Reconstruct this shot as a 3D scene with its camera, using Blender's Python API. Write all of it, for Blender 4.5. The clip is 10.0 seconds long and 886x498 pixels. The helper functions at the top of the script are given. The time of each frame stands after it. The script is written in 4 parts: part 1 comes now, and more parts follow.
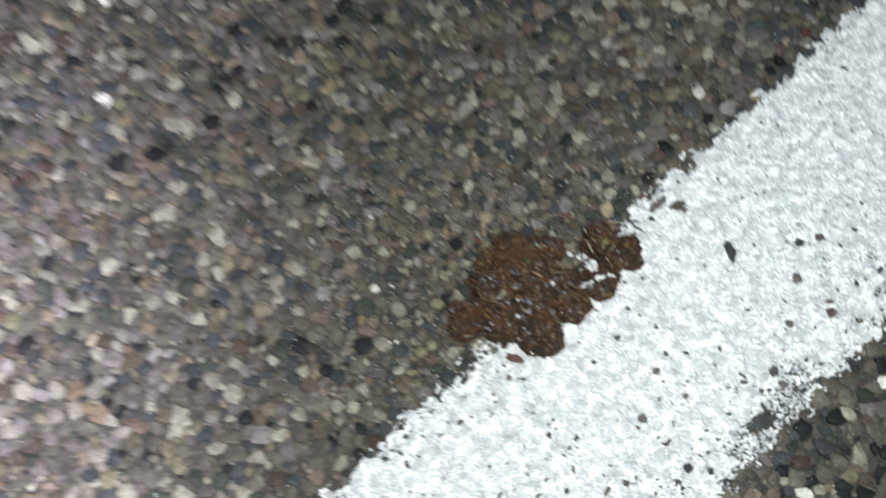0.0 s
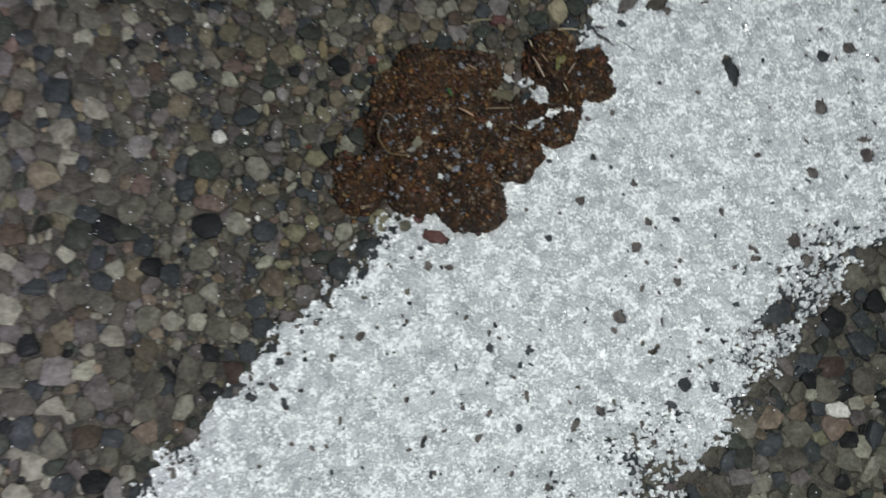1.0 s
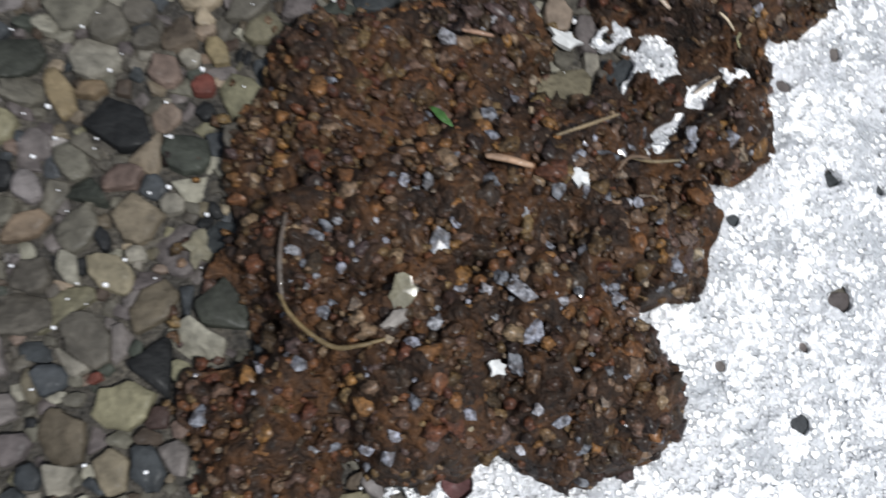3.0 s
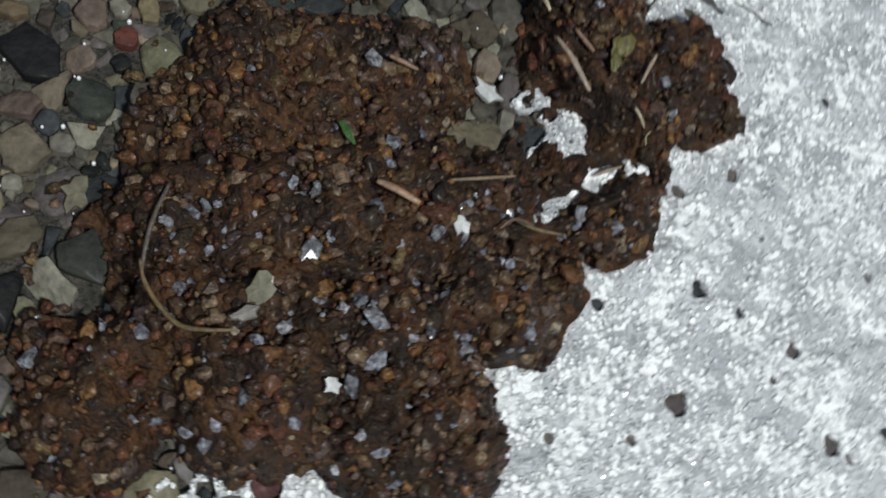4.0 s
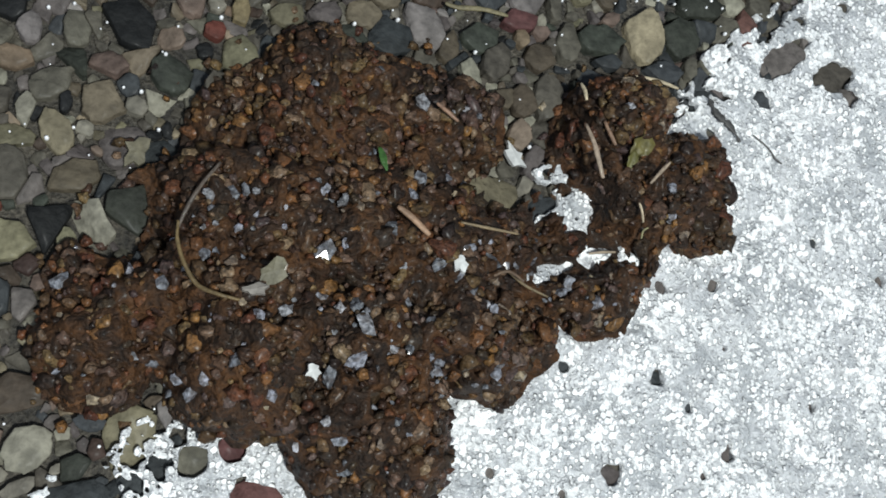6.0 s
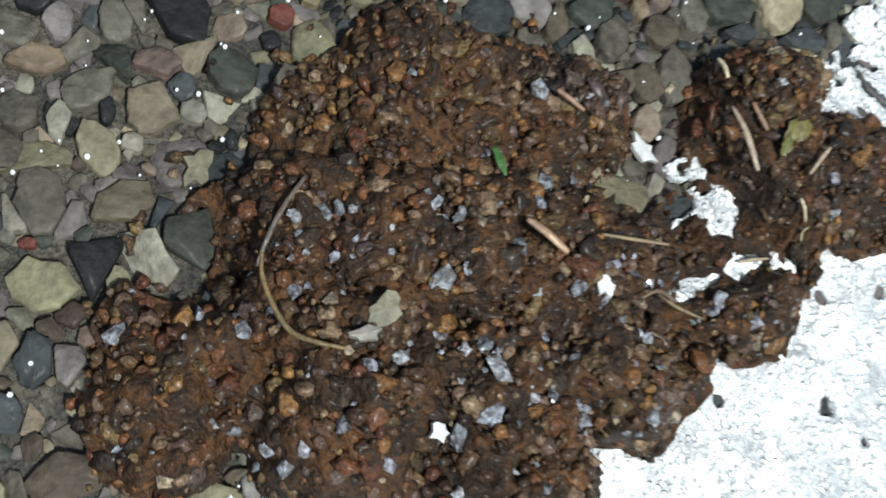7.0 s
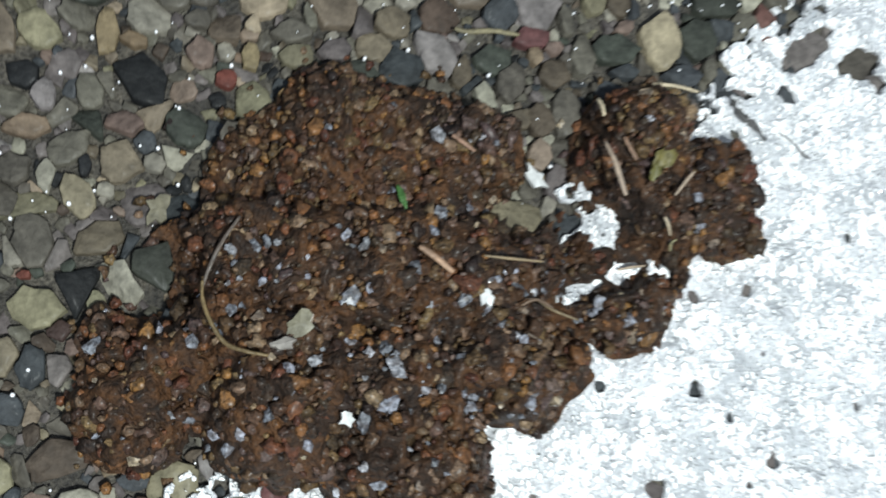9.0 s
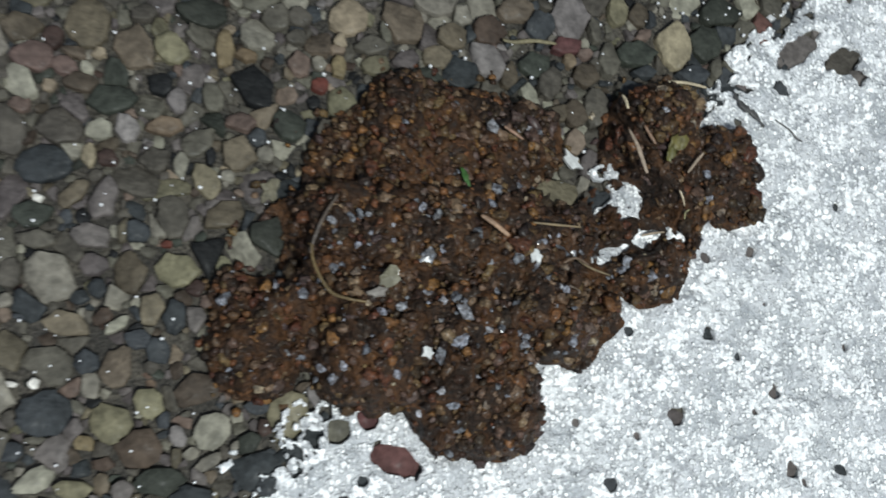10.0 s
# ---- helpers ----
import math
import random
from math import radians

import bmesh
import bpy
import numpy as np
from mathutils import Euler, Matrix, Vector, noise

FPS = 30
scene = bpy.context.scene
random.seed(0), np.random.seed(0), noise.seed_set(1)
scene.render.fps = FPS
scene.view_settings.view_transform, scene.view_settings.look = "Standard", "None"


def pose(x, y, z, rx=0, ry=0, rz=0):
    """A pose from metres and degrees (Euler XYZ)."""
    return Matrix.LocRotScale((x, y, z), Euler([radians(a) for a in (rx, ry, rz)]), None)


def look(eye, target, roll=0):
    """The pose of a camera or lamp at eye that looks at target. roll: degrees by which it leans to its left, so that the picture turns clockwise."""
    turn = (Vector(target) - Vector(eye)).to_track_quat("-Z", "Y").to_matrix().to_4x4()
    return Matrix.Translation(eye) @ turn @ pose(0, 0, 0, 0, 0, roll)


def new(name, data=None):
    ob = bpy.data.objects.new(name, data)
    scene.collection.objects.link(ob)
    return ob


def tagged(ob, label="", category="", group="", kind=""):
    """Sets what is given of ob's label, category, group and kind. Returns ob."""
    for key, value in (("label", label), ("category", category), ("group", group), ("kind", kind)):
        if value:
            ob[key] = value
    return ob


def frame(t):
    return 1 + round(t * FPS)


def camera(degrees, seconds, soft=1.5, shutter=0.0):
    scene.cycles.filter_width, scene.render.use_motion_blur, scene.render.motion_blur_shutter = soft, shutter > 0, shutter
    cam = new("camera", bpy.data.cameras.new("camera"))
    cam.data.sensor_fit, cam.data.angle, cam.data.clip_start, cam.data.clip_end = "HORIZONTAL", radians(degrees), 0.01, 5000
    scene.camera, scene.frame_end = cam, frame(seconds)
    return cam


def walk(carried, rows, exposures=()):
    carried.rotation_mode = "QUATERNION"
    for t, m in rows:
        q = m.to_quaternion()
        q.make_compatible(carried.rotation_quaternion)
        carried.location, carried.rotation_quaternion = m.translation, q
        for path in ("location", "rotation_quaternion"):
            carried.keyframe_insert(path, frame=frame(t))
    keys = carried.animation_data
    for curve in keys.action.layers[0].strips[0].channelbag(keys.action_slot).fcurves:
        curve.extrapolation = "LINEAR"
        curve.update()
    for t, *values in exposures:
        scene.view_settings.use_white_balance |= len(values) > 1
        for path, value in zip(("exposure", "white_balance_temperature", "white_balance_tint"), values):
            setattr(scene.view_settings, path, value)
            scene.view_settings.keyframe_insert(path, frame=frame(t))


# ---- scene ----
cam = camera(45.36, 10.0, soft=1.7, shutter=0.4)
PATH = [
    (0.0, pose(0.0006, -0.1415, 0.4352, 23.81, 1.38, -4.11)),
    (0.2, pose(-0.0133, -0.1176, 0.3933, 20.85, -2.50, -5.53)),
    (0.3, pose(-0.0064, -0.1096, 0.3819, 19.32, -1.76, -5.52)),
    (0.5, pose(-0.0102, -0.0953, 0.3539, 17.40, -3.10, -6.27)),
    (0.7, pose(-0.0139, -0.0884, 0.3291, 15.79, -4.31, -6.87)),
    (0.8, pose(-0.0173, -0.0778, 0.3177, 14.15, -5.65, -7.51)),
    (1.0, pose(-0.0122, -0.0688, 0.2993, 12.72, -6.71, -8.44)),
    (1.2, pose(-0.0107, -0.0603, 0.2847, 11.76, -7.82, -9.42)),
    (1.5, pose(-0.0088, -0.0524, 0.2679, 11.80, -8.53, -11.08)),
    (1.6, pose(-0.0080, -0.0488, 0.2652, 12.07, -8.30, -11.66)),
    (1.8, pose(-0.0067, -0.0441, 0.2561, 12.74, -8.11, -12.94)),
    (1.9, pose(-0.0050, -0.0445, 0.2488, 13.27, -7.61, -13.76)),
    (2.0, pose(-0.0053, -0.0426, 0.2317, 13.07, -8.18, -14.74)),
    (2.1, pose(-0.0033, -0.0447, 0.2142, 13.43, -7.91, -15.64)),
    (2.2, pose(0.0008, -0.0419, 0.1975, 13.62, -6.81, -16.07)),
    (2.3, pose(-0.0040, -0.0282, 0.1822, 12.86, -8.65, -17.18)),
    (2.4, pose(-0.0033, -0.0154, 0.1691, 12.22, -8.65, -18.25)),
    (2.5, pose(-0.0004, -0.0122, 0.1566, 13.14, -7.10, -19.32)),
    (2.6, pose(-0.0012, -0.0078, 0.1437, 13.07, -7.28, -20.50)),
    (2.7, pose(0.0016, -0.0008, 0.1328, 11.77, -7.18, -21.40)),
    (2.8, pose(0.0038, 0.0030, 0.1239, 12.62, -7.23, -22.73)),
    (2.9, pose(0.0086, 0.0049, 0.1175, 13.48, -6.67, -23.54)),
    (3.0, pose(0.0097, 0.0085, 0.1113, 13.84, -8.34, -25.48)),
    (3.2, pose(0.0142, 0.0082, 0.1090, 12.94, -9.01, -25.97)),
    (4.3, pose(0.0128, 0.0068, 0.1226, 10.85, -18.66, -3.87)),
    (4.5, pose(0.0136, 0.0050, 0.1293, 11.68, -19.14, -0.09)),
    (4.7, pose(0.0105, 0.0041, 0.1289, 12.32, -20.12, 2.62)),
    (4.8, pose(0.0082, 0.0022, 0.1260, 13.14, -20.60, 3.27)),
    (5.0, pose(0.0052, 0.0028, 0.1247, 11.44, -19.91, 4.38)),
    (5.2, pose(0.0058, 0.0021, 0.1254, 10.34, -19.24, 4.61)),
    (6.3, pose(0.0117, 0.0026, 0.1266, 10.59, -18.45, 3.02)),
    (6.5, pose(0.0126, 0.0013, 0.1244, 10.89, -18.29, 2.71)),
    (6.7, pose(0.0129, 0.0030, 0.1162, 11.12, -18.41, 2.12)),
    (6.8, pose(0.0116, 0.0066, 0.1119, 10.08, -17.90, 2.14)),
    (7.0, pose(0.0048, 0.0089, 0.1009, 11.51, -17.95, 0.42)),
    (7.2, pose(0.0063, 0.0120, 0.0985, 10.71, -16.36, 0.58)),
    (7.3, pose(0.0071, 0.0135, 0.0992, 10.48, -16.19, 0.60)),
    (7.5, pose(0.0090, 0.0139, 0.1005, 11.07, -16.25, 0.54)),
    (7.8, pose(0.0113, 0.0120, 0.1007, 11.27, -16.13, 0.17)),
    (8.0, pose(0.0113, 0.0126, 0.1014, 10.78, -16.24, 0.11)),
    (8.2, pose(0.0118, 0.0121, 0.1014, 10.90, -16.01, -0.16)),
    (8.5, pose(0.0123, 0.0120, 0.1012, 10.56, -15.88, -0.31)),
    (8.7, pose(0.0104, 0.0121, 0.1060, 10.09, -16.23, -0.29)),
    (8.8, pose(0.0117, 0.0088, 0.1134, 11.06, -15.08, -0.37)),
    (9.0, pose(0.0122, 0.0103, 0.1284, 9.97, -15.36, -0.43)),
    (9.2, pose(0.0137, 0.0044, 0.1373, 10.77, -14.80, -1.23)),
    (9.3, pose(0.0130, 0.0026, 0.1385, 10.95, -14.75, -1.46)),
    (9.5, pose(0.0095, 0.0002, 0.1420, 11.23, -14.37, -1.80)),
    (9.7, pose(0.0072, 0.0007, 0.1432, 10.35, -14.25, -1.56)),
    (9.8, pose(0.0052, -0.0001, 0.1465, 10.87, -14.22, -1.70)),
    (10.0, pose(0.0000, 0.0000, 0.1549, 10.50, -13.82, -1.28)),
]
EXPOSURES = [(0.0, 0.33, 6500, 7), (0.2, 0.03, 6500, 7), (0.5, 0.00, 6500, 7), (1.0, -0.40, 6500, 9), (1.5, -0.52, 6450, 12), (2.0, -0.42, 6500, 19), (2.5, -0.29, 6500, 18), (3.0, 0.38, 6450, 16), (3.2, 0.46, 6450, 14), (4.3, -0.38, 6450, 10), (4.5, -0.36, 6450, 10), (4.8, -0.20, 6450, 10), (5.0, 0.05, 6450, 11), (6.5, 0.12, 6450, 9), (6.8, 0.28, 6450, 9), (7.0, 0.76, 6400, 8), (7.2, 1.18, 6100, 6), (7.5, 1.55, 5950, 5), (8.0, 1.53, 5950, 5), (8.5, 1.42, 5950, 5), (9.0, 0.58, 6300, 8), (9.5, 0.16, 6350, 9), (10.0, 0.03, 6350, 9)]
walk(cam, PATH, EXPOSURES)

# ---- light: night, one small hand torch above the spot ----
world = bpy.data.worlds.new("night_sky")
scene.world = world
world.use_nodes = True
world.node_tree.nodes["Background"].inputs["Color"].default_value = (0.62, 0.72, 0.85, 1)
world.node_tree.nodes["Background"].inputs["Strength"].default_value = 0.32
torch = new("torch_light", bpy.data.lights.new("torch_light", "POINT"))
torch.data.energy, torch.data.color, torch.data.shadow_soft_size = 8.9, (0.96, 1.0, 0.96), 0.022
torch.matrix_world = pose(0.080, -0.121, 0.435)

# unseen fill lamp, added off to the side; its pool lies beyond the spot
side = new("side_fill", bpy.data.lights.new("side_fill", "SPOT"))
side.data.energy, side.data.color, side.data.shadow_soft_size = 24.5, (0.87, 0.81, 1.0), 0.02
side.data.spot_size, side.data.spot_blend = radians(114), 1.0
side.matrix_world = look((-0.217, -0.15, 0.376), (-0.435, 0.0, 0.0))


# ---- materials ----
def material(name, base, rough=0.5, coat=0.0, coat_rough=0.05, spec=0.5, grain=900.0, contrast=0.35, relief=0.4, relief_size=0.0006,
             second=None, patch=160.0, vary=0.35, hue=0.02, film=1.33, beads=0.0):
    """A stone, soil or paint surface: base colour, a second colour in patches, fine grain, and relief; each piece differs a little."""
    m = bpy.data.materials.new(name)
    m.use_nodes = True
    n, l = m.node_tree.nodes, m.node_tree.links
    b = n["Principled BSDF"]
    b.inputs["Roughness"].default_value = rough
    b.inputs["Specular IOR Level"].default_value = spec
    b.inputs["Coat Weight"].default_value = coat
    b.inputs["Coat Roughness"].default_value = coat_rough
    b.inputs["Coat IOR"].default_value = film
    co = n.new("ShaderNodeTexCoord")
    pos = n.new("ShaderNodeNewGeometry")
    info = n.new("ShaderNodeObjectInfo")
    add = n.new("ShaderNodeMath")
    add.operation = "ADD"
    l.new(pos.outputs["Random Per Island"], add.inputs[0])
    l.new(info.outputs["Random"], add.inputs[1])
    fr = n.new("ShaderNodeMath")
    fr.operation = "FRACT"
    l.new(add.outputs[0], fr.inputs[0])
    big = n.new("ShaderNodeTexNoise")
    big.inputs["Scale"].default_value, big.inputs["Detail"].default_value = patch, 4
    l.new(pos.outputs["Position"], big.inputs["Vector"])
    fine = n.new("ShaderNodeTexNoise")
    fine.inputs["Scale"].default_value, fine.inputs["Detail"].default_value = grain, 5
    l.new(pos.outputs["Position"], fine.inputs["Vector"])
    ramp = n.new("ShaderNodeMapRange")
    ramp.inputs["From Min"].default_value, ramp.inputs["From Max"].default_value = 0.42, 0.62
    l.new(big.outputs["Fac"], ramp.inputs["Value"])
    mix = n.new("ShaderNodeMix")
    mix.data_type = "RGBA"
    mix.inputs["A"].default_value = (*base, 1)
    mix.inputs["B"].default_value = (*(second or [c * 0.62 for c in base]), 1)
    l.new(ramp.outputs["Result"], mix.inputs["Factor"])
    gr = n.new("ShaderNodeMapRange")
    gr.inputs["From Min"].default_value, gr.inputs["From Max"].default_value = 0.3, 0.7
    gr.inputs["To Min"].default_value, gr.inputs["To Max"].default_value = 1 - contrast, 1 + contrast
    l.new(fine.outputs["Fac"], gr.inputs["Value"])
    pv = n.new("ShaderNodeMapRange")
    pv.inputs["To Min"].default_value, pv.inputs["To Max"].default_value = 1 - vary, 1 + vary
    l.new(fr.outputs[0], pv.inputs["Value"])
    val = n.new("ShaderNodeMath")
    val.operation = "MULTIPLY"
    l.new(gr.outputs["Result"], val.inputs[0])
    l.new(pv.outputs["Result"], val.inputs[1])
    hv = n.new("ShaderNodeMapRange")
    hv.inputs["To Min"].default_value, hv.inputs["To Max"].default_value = 0.5 - hue, 0.5 + hue
    l.new(fr.outputs[0], hv.inputs["Value"])
    hsv = n.new("ShaderNodeHueSaturation")
    l.new(hv.outputs["Result"], hsv.inputs["Hue"])
    l.new(val.outputs[0], hsv.inputs["Value"])
    l.new(mix.outputs["Result"], hsv.inputs["Color"])
    bump = n.new("ShaderNodeBump")
    bump.inputs["Strength"].default_value, bump.inputs["Distance"].default_value = relief, relief_size
    l.new(fine.outputs["Fac"], bump.inputs["Height"])
    l.new(bump.outputs["Normal"], b.inputs["Normal"])
    colour = hsv.outputs["Color"]
    if beads:
        # tiny glass beads, thick in some patches and sparse in others, their sparkle painted as white
        cell = n.new("ShaderNodeTexVoronoi")
        cell.inputs["Scale"].default_value, cell.inputs["Randomness"].default_value = 1 / beads, 0.9
        l.new(pos.outputs["Position"], cell.inputs["Vector"])
        patchy = n.new("ShaderNodeTexNoise")
        patchy.inputs["Scale"].default_value, patchy.inputs["Detail"].default_value = 190, 3
        l.new(pos.outputs["Position"], patchy.inputs["Vector"])
        size = n.new("ShaderNodeMapRange")
        size.inputs["From Min"].default_value, size.inputs["From Max"].default_value = 0.34, 0.58
        size.inputs["To Min"].default_value, size.inputs["To Max"].default_value = 0.30, 1.05
        l.new(patchy.outputs["Fac"], size.inputs["Value"])
        sep = n.new("ShaderNodeSeparateColor")
        l.new(cell.outputs["Color"], sep.inputs["Color"])
        own = n.new("ShaderNodeMath")
        own.operation = "MULTIPLY"
        l.new(size.outputs["Result"], own.inputs[0])
        l.new(sep.outputs["Red"], own.inputs[1])
        gap = n.new("ShaderNodeMath")
        gap.operation = "SUBTRACT"
        l.new(own.outputs[0], gap.inputs[0])
        l.new(cell.outputs["Distance"], gap.inputs[1])
        disc = n.new("ShaderNodeMapRange")
        disc.inputs["From Min"].default_value, disc.inputs["From Max"].default_value = -0.08, 0.08
        l.new(gap.outputs[0], disc.inputs["Value"])
        blot = n.new("ShaderNodeTexNoise")
        blot.inputs["Scale"].default_value, blot.inputs["Detail"].default_value, blot.inputs["Roughness"].default_value = 0.62 / beads, 3, 0.6
        l.new(pos.outputs["Position"], blot.inputs["Vector"])
        both = n.new("ShaderNodeMath")
        both.operation = "MULTIPLY_ADD"
        l.new(patchy.outputs["Fac"], both.inputs[0])
        both.inputs[1].default_value = 0.9
        l.new(blot.outputs["Fac"], both.inputs[2])
        crust = n.new("ShaderNodeMapRange")
        crust.inputs["From Min"].default_value, crust.inputs["From Max"].default_value = 0.93, 1.10
        crust.inputs["To Max"].default_value = 0.60
        l.new(both.outputs[0], crust.inputs["Value"])
        most = n.new("ShaderNodeMath")
        most.operation = "MAXIMUM"
        l.new(disc.outputs["Result"], most.inputs[0])
        l.new(crust.outputs["Result"], most.inputs[1])
        disc = most
        white = n.new("ShaderNodeMix")
        white.data_type = "RGBA"
        white.inputs["B"].default_value = (0.95, 0.96, 0.97, 1)
        l.new(disc.outputs[0], white.inputs["Factor"])
        l.new(colour, white.inputs["A"])
        colour = white.outputs["Result"]
        dome = n.new("ShaderNodeBump")
        dome.inputs["Strength"].default_value, dome.inputs["Distance"].default_value = 0.9, beads * 0.6
        l.new(disc.outputs[0], dome.inputs["Height"])
        l.new(bump.outputs["Normal"], dome.inputs["Normal"])
        l.new(dome.outputs["Normal"], b.inputs["Normal"])
        l.new(dome.outputs["Normal"], b.inputs["Coat Normal"])
    l.new(colour, b.inputs["Base Color"])
    return m


TONES = {
    "grey": (0.100, 0.096, 0.080), "slate": (0.046, 0.051, 0.055), "olive": (0.128, 0.120, 0.077), "beige": (0.153, 0.128, 0.090),
    "ochre": (0.184, 0.142, 0.074), "pink": (0.163, 0.118, 0.098), "maroon": (0.067, 0.044, 0.035), "red": (0.122, 0.026, 0.020),
    "green": (0.039, 0.048, 0.040), "black": (0.013, 0.015, 0.018), "cream": (0.250, 0.205, 0.143), "pale": (0.235, 0.232, 0.195),
    "mauve": (0.124, 0.108, 0.103), "brown": (0.082, 0.066, 0.047), "white": (0.62, 0.63, 0.63), "plum": (0.125, 0.052, 0.050),
    "lilac": (0.190, 0.180, 0.190), "khaki": (0.160, 0.145, 0.092), "tan": (0.150, 0.105, 0.072),
}
WARMED = {k: [0.86 * q for q in c] if k in ("mauve", "slate") else [0.84 * (0.74 * q * w + 0.26 * sum(c) / 3) for q, w in zip(c, (1.14, 1.06, 0.95))] for k, c in TONES.items()}
STONE = {k: material("stone_" + k, c, rough=0.72, coat=0.06, coat_rough=0.25, spec=0.22, grain=900, contrast=0.26, patch=300, second=[q * 0.68 for q in c], relief=0.6, relief_size=0.0008, vary=0.25) for k, c in WARMED.items()}
TONE_NAMES = list(TONES)
TONE_WEIGHTS = [32, 14, 4, 5, 0.5, 2.5, 1.5, 0.02, 6, 4, 0.8, 15, 18, 7, 0.15, 0, 2, 1.5, 1]
BITUMEN = material("wet_bitumen", (0.031, 0.0275, 0.0225), rough=0.6, coat=0.4, coat_rough=0.18, grain=1800, contrast=0.7, second=(0.072, 0.063, 0.050), patch=260, relief=0.9, relief_size=0.001)
PAINT = material("white_road_paint", (0.53, 0.542, 0.565), rough=0.5, coat=1.0, coat_rough=0.19, grain=1500, contrast=0.22, second=(0.38, 0.397, 0.42), patch=150, vary=0.0, hue=0.0, relief=1.0, relief_size=0.0005, film=1.65, beads=0.00078)
# near-white base colour stands in for light the beads throw back
BEAD = material("glass_bead", (0.90, 0.91, 0.93), rough=0.25, coat=1.0, coat_rough=0.13, film=1.9, grain=300, contrast=0.04, second=(0.9, 0.9, 0.93), vary=0.06, hue=0.0, relief=0.0)
SOIL = material("wet_brown_soil", (0.021, 0.0110, 0.0052), rough=0.7, spec=0.3, coat=0.15, coat_rough=0.25, grain=1300, contrast=0.6, second=(0.068, 0.031, 0.0098), patch=230, relief=0.9, relief_size=0.001)
GRAIN_TONES = {
    "dark": (0.019, 0.0105, 0.0065), "brown": (0.054, 0.0275, 0.0125), "rust": (0.125, 0.050, 0.018), "tan": (0.138, 0.086, 0.056),
    "blue": (0.170, 0.180, 0.210), "white": (0.27, 0.275, 0.30), "ochre": (0.105, 0.060, 0.029), "mauve": (0.085, 0.056, 0.050), "cream": (0.22, 0.17, 0.115),
}
STONY = ("blue", "white", "cream")
GRAIN = {}
for k, c in GRAIN_TONES.items():
    if k in STONY:
        # clean quartz and limestone grit, wet and glinting
        GRAIN[k] = material("grain_" + k, c, rough=0.4, coat=1.0, coat_rough=0.14, spec=0.5, grain=1700, contrast=0.75, patch=1300, second=[0.3 * q + 0.30 * w for q, w in zip((0.050, 0.025, 0.012), c)], relief=0.8, relief_size=0.0006, vary=0.5)
    else:
        # crumbs that the soil smears over
        GRAIN[k] = material("grain_" + k, c, rough=0.6, coat=0.4, coat_rough=0.3, spec=0.3, grain=1900, contrast=0.6, patch=700, second=[0.5 * q + 0.45 * w for q, w in zip((0.036, 0.018, 0.0075), c)], relief=0.9, relief_size=0.0007, vary=0.45)
DARK_WEIGHTS = [32, 34, 9, 12, 1.8, 0.6, 6, 9, 0.8]
RUST_WEIGHTS = [7, 24, 36, 15, 1.0, 0.3, 18, 3, 1.0]
PALE_WEIGHTS = [22, 22, 14, 16, 9, 2.4, 10, 5, 2.0]
STRAW = material("dry_straw", (0.50, 0.41, 0.29), rough=0.6, coat=0.3, grain=1500, contrast=0.3, vary=0.2)
TWIG = material("wet_twig", (0.18, 0.125, 0.075), rough=0.5, coat=0.5, grain=1500, contrast=0.3, vary=0.2)
SPLINTER = material("reddish_wood", (0.32, 0.20, 0.125), rough=0.6, coat=0.3, grain=1500, contrast=0.3, vary=0.2)
SLIVER = material("grey_sliver", (0.30, 0.29, 0.29), rough=0.5, coat=0.3, grain=1500, contrast=0.2, vary=0.1)
YELLOW_STALK = material("yellow_stalk", (0.17, 0.12, 0.05), rough=0.5, coat=0.5, grain=1500, contrast=0.3, vary=0.2)
GREEN_STRAW = material("green_straw", (0.25, 0.23, 0.12), rough=0.6, coat=0.3, grain=1500, contrast=0.3, vary=0.2)
PALE_SCRAP = material("whitish_scrap", (0.26, 0.24, 0.21), rough=0.6, coat=0.3, grain=1500, contrast=0.2, vary=0.1)
STALK = material("wet_stalk", (0.085, 0.066, 0.05), rough=0.5, coat=0.5, grain=1500, contrast=0.3, vary=0.2)
DARKTWIG = material("dark_wet_twig", (0.075, 0.072, 0.070), rough=0.6, coat=0.3, grain=1500, contrast=0.4, vary=0.2)
GRASS = material("green_grass", (0.036, 0.11, 0.02), rough=0.45, coat=0.3, grain=1500, contrast=0.2, vary=0.1)
LEAF = material("yellowed_leaf", (0.13, 0.115, 0.03), rough=0.55, coat=0.4, grain=900, contrast=0.4, vary=0.1)
CREAM_LEAF = material("pale_leaf", (0.135, 0.118, 0.080), rough=0.6, coat=0.3, grain=900, contrast=0.3, vary=0.1)
FLAKE = material("paint_flake", (0.72, 0.73, 0.72), rough=0.5, coat=0.4, grain=900, contrast=0.1, vary=0.0)


# ---- helpers of this scene ----
rng = random.Random(7)
nrng = np.random.default_rng(11)


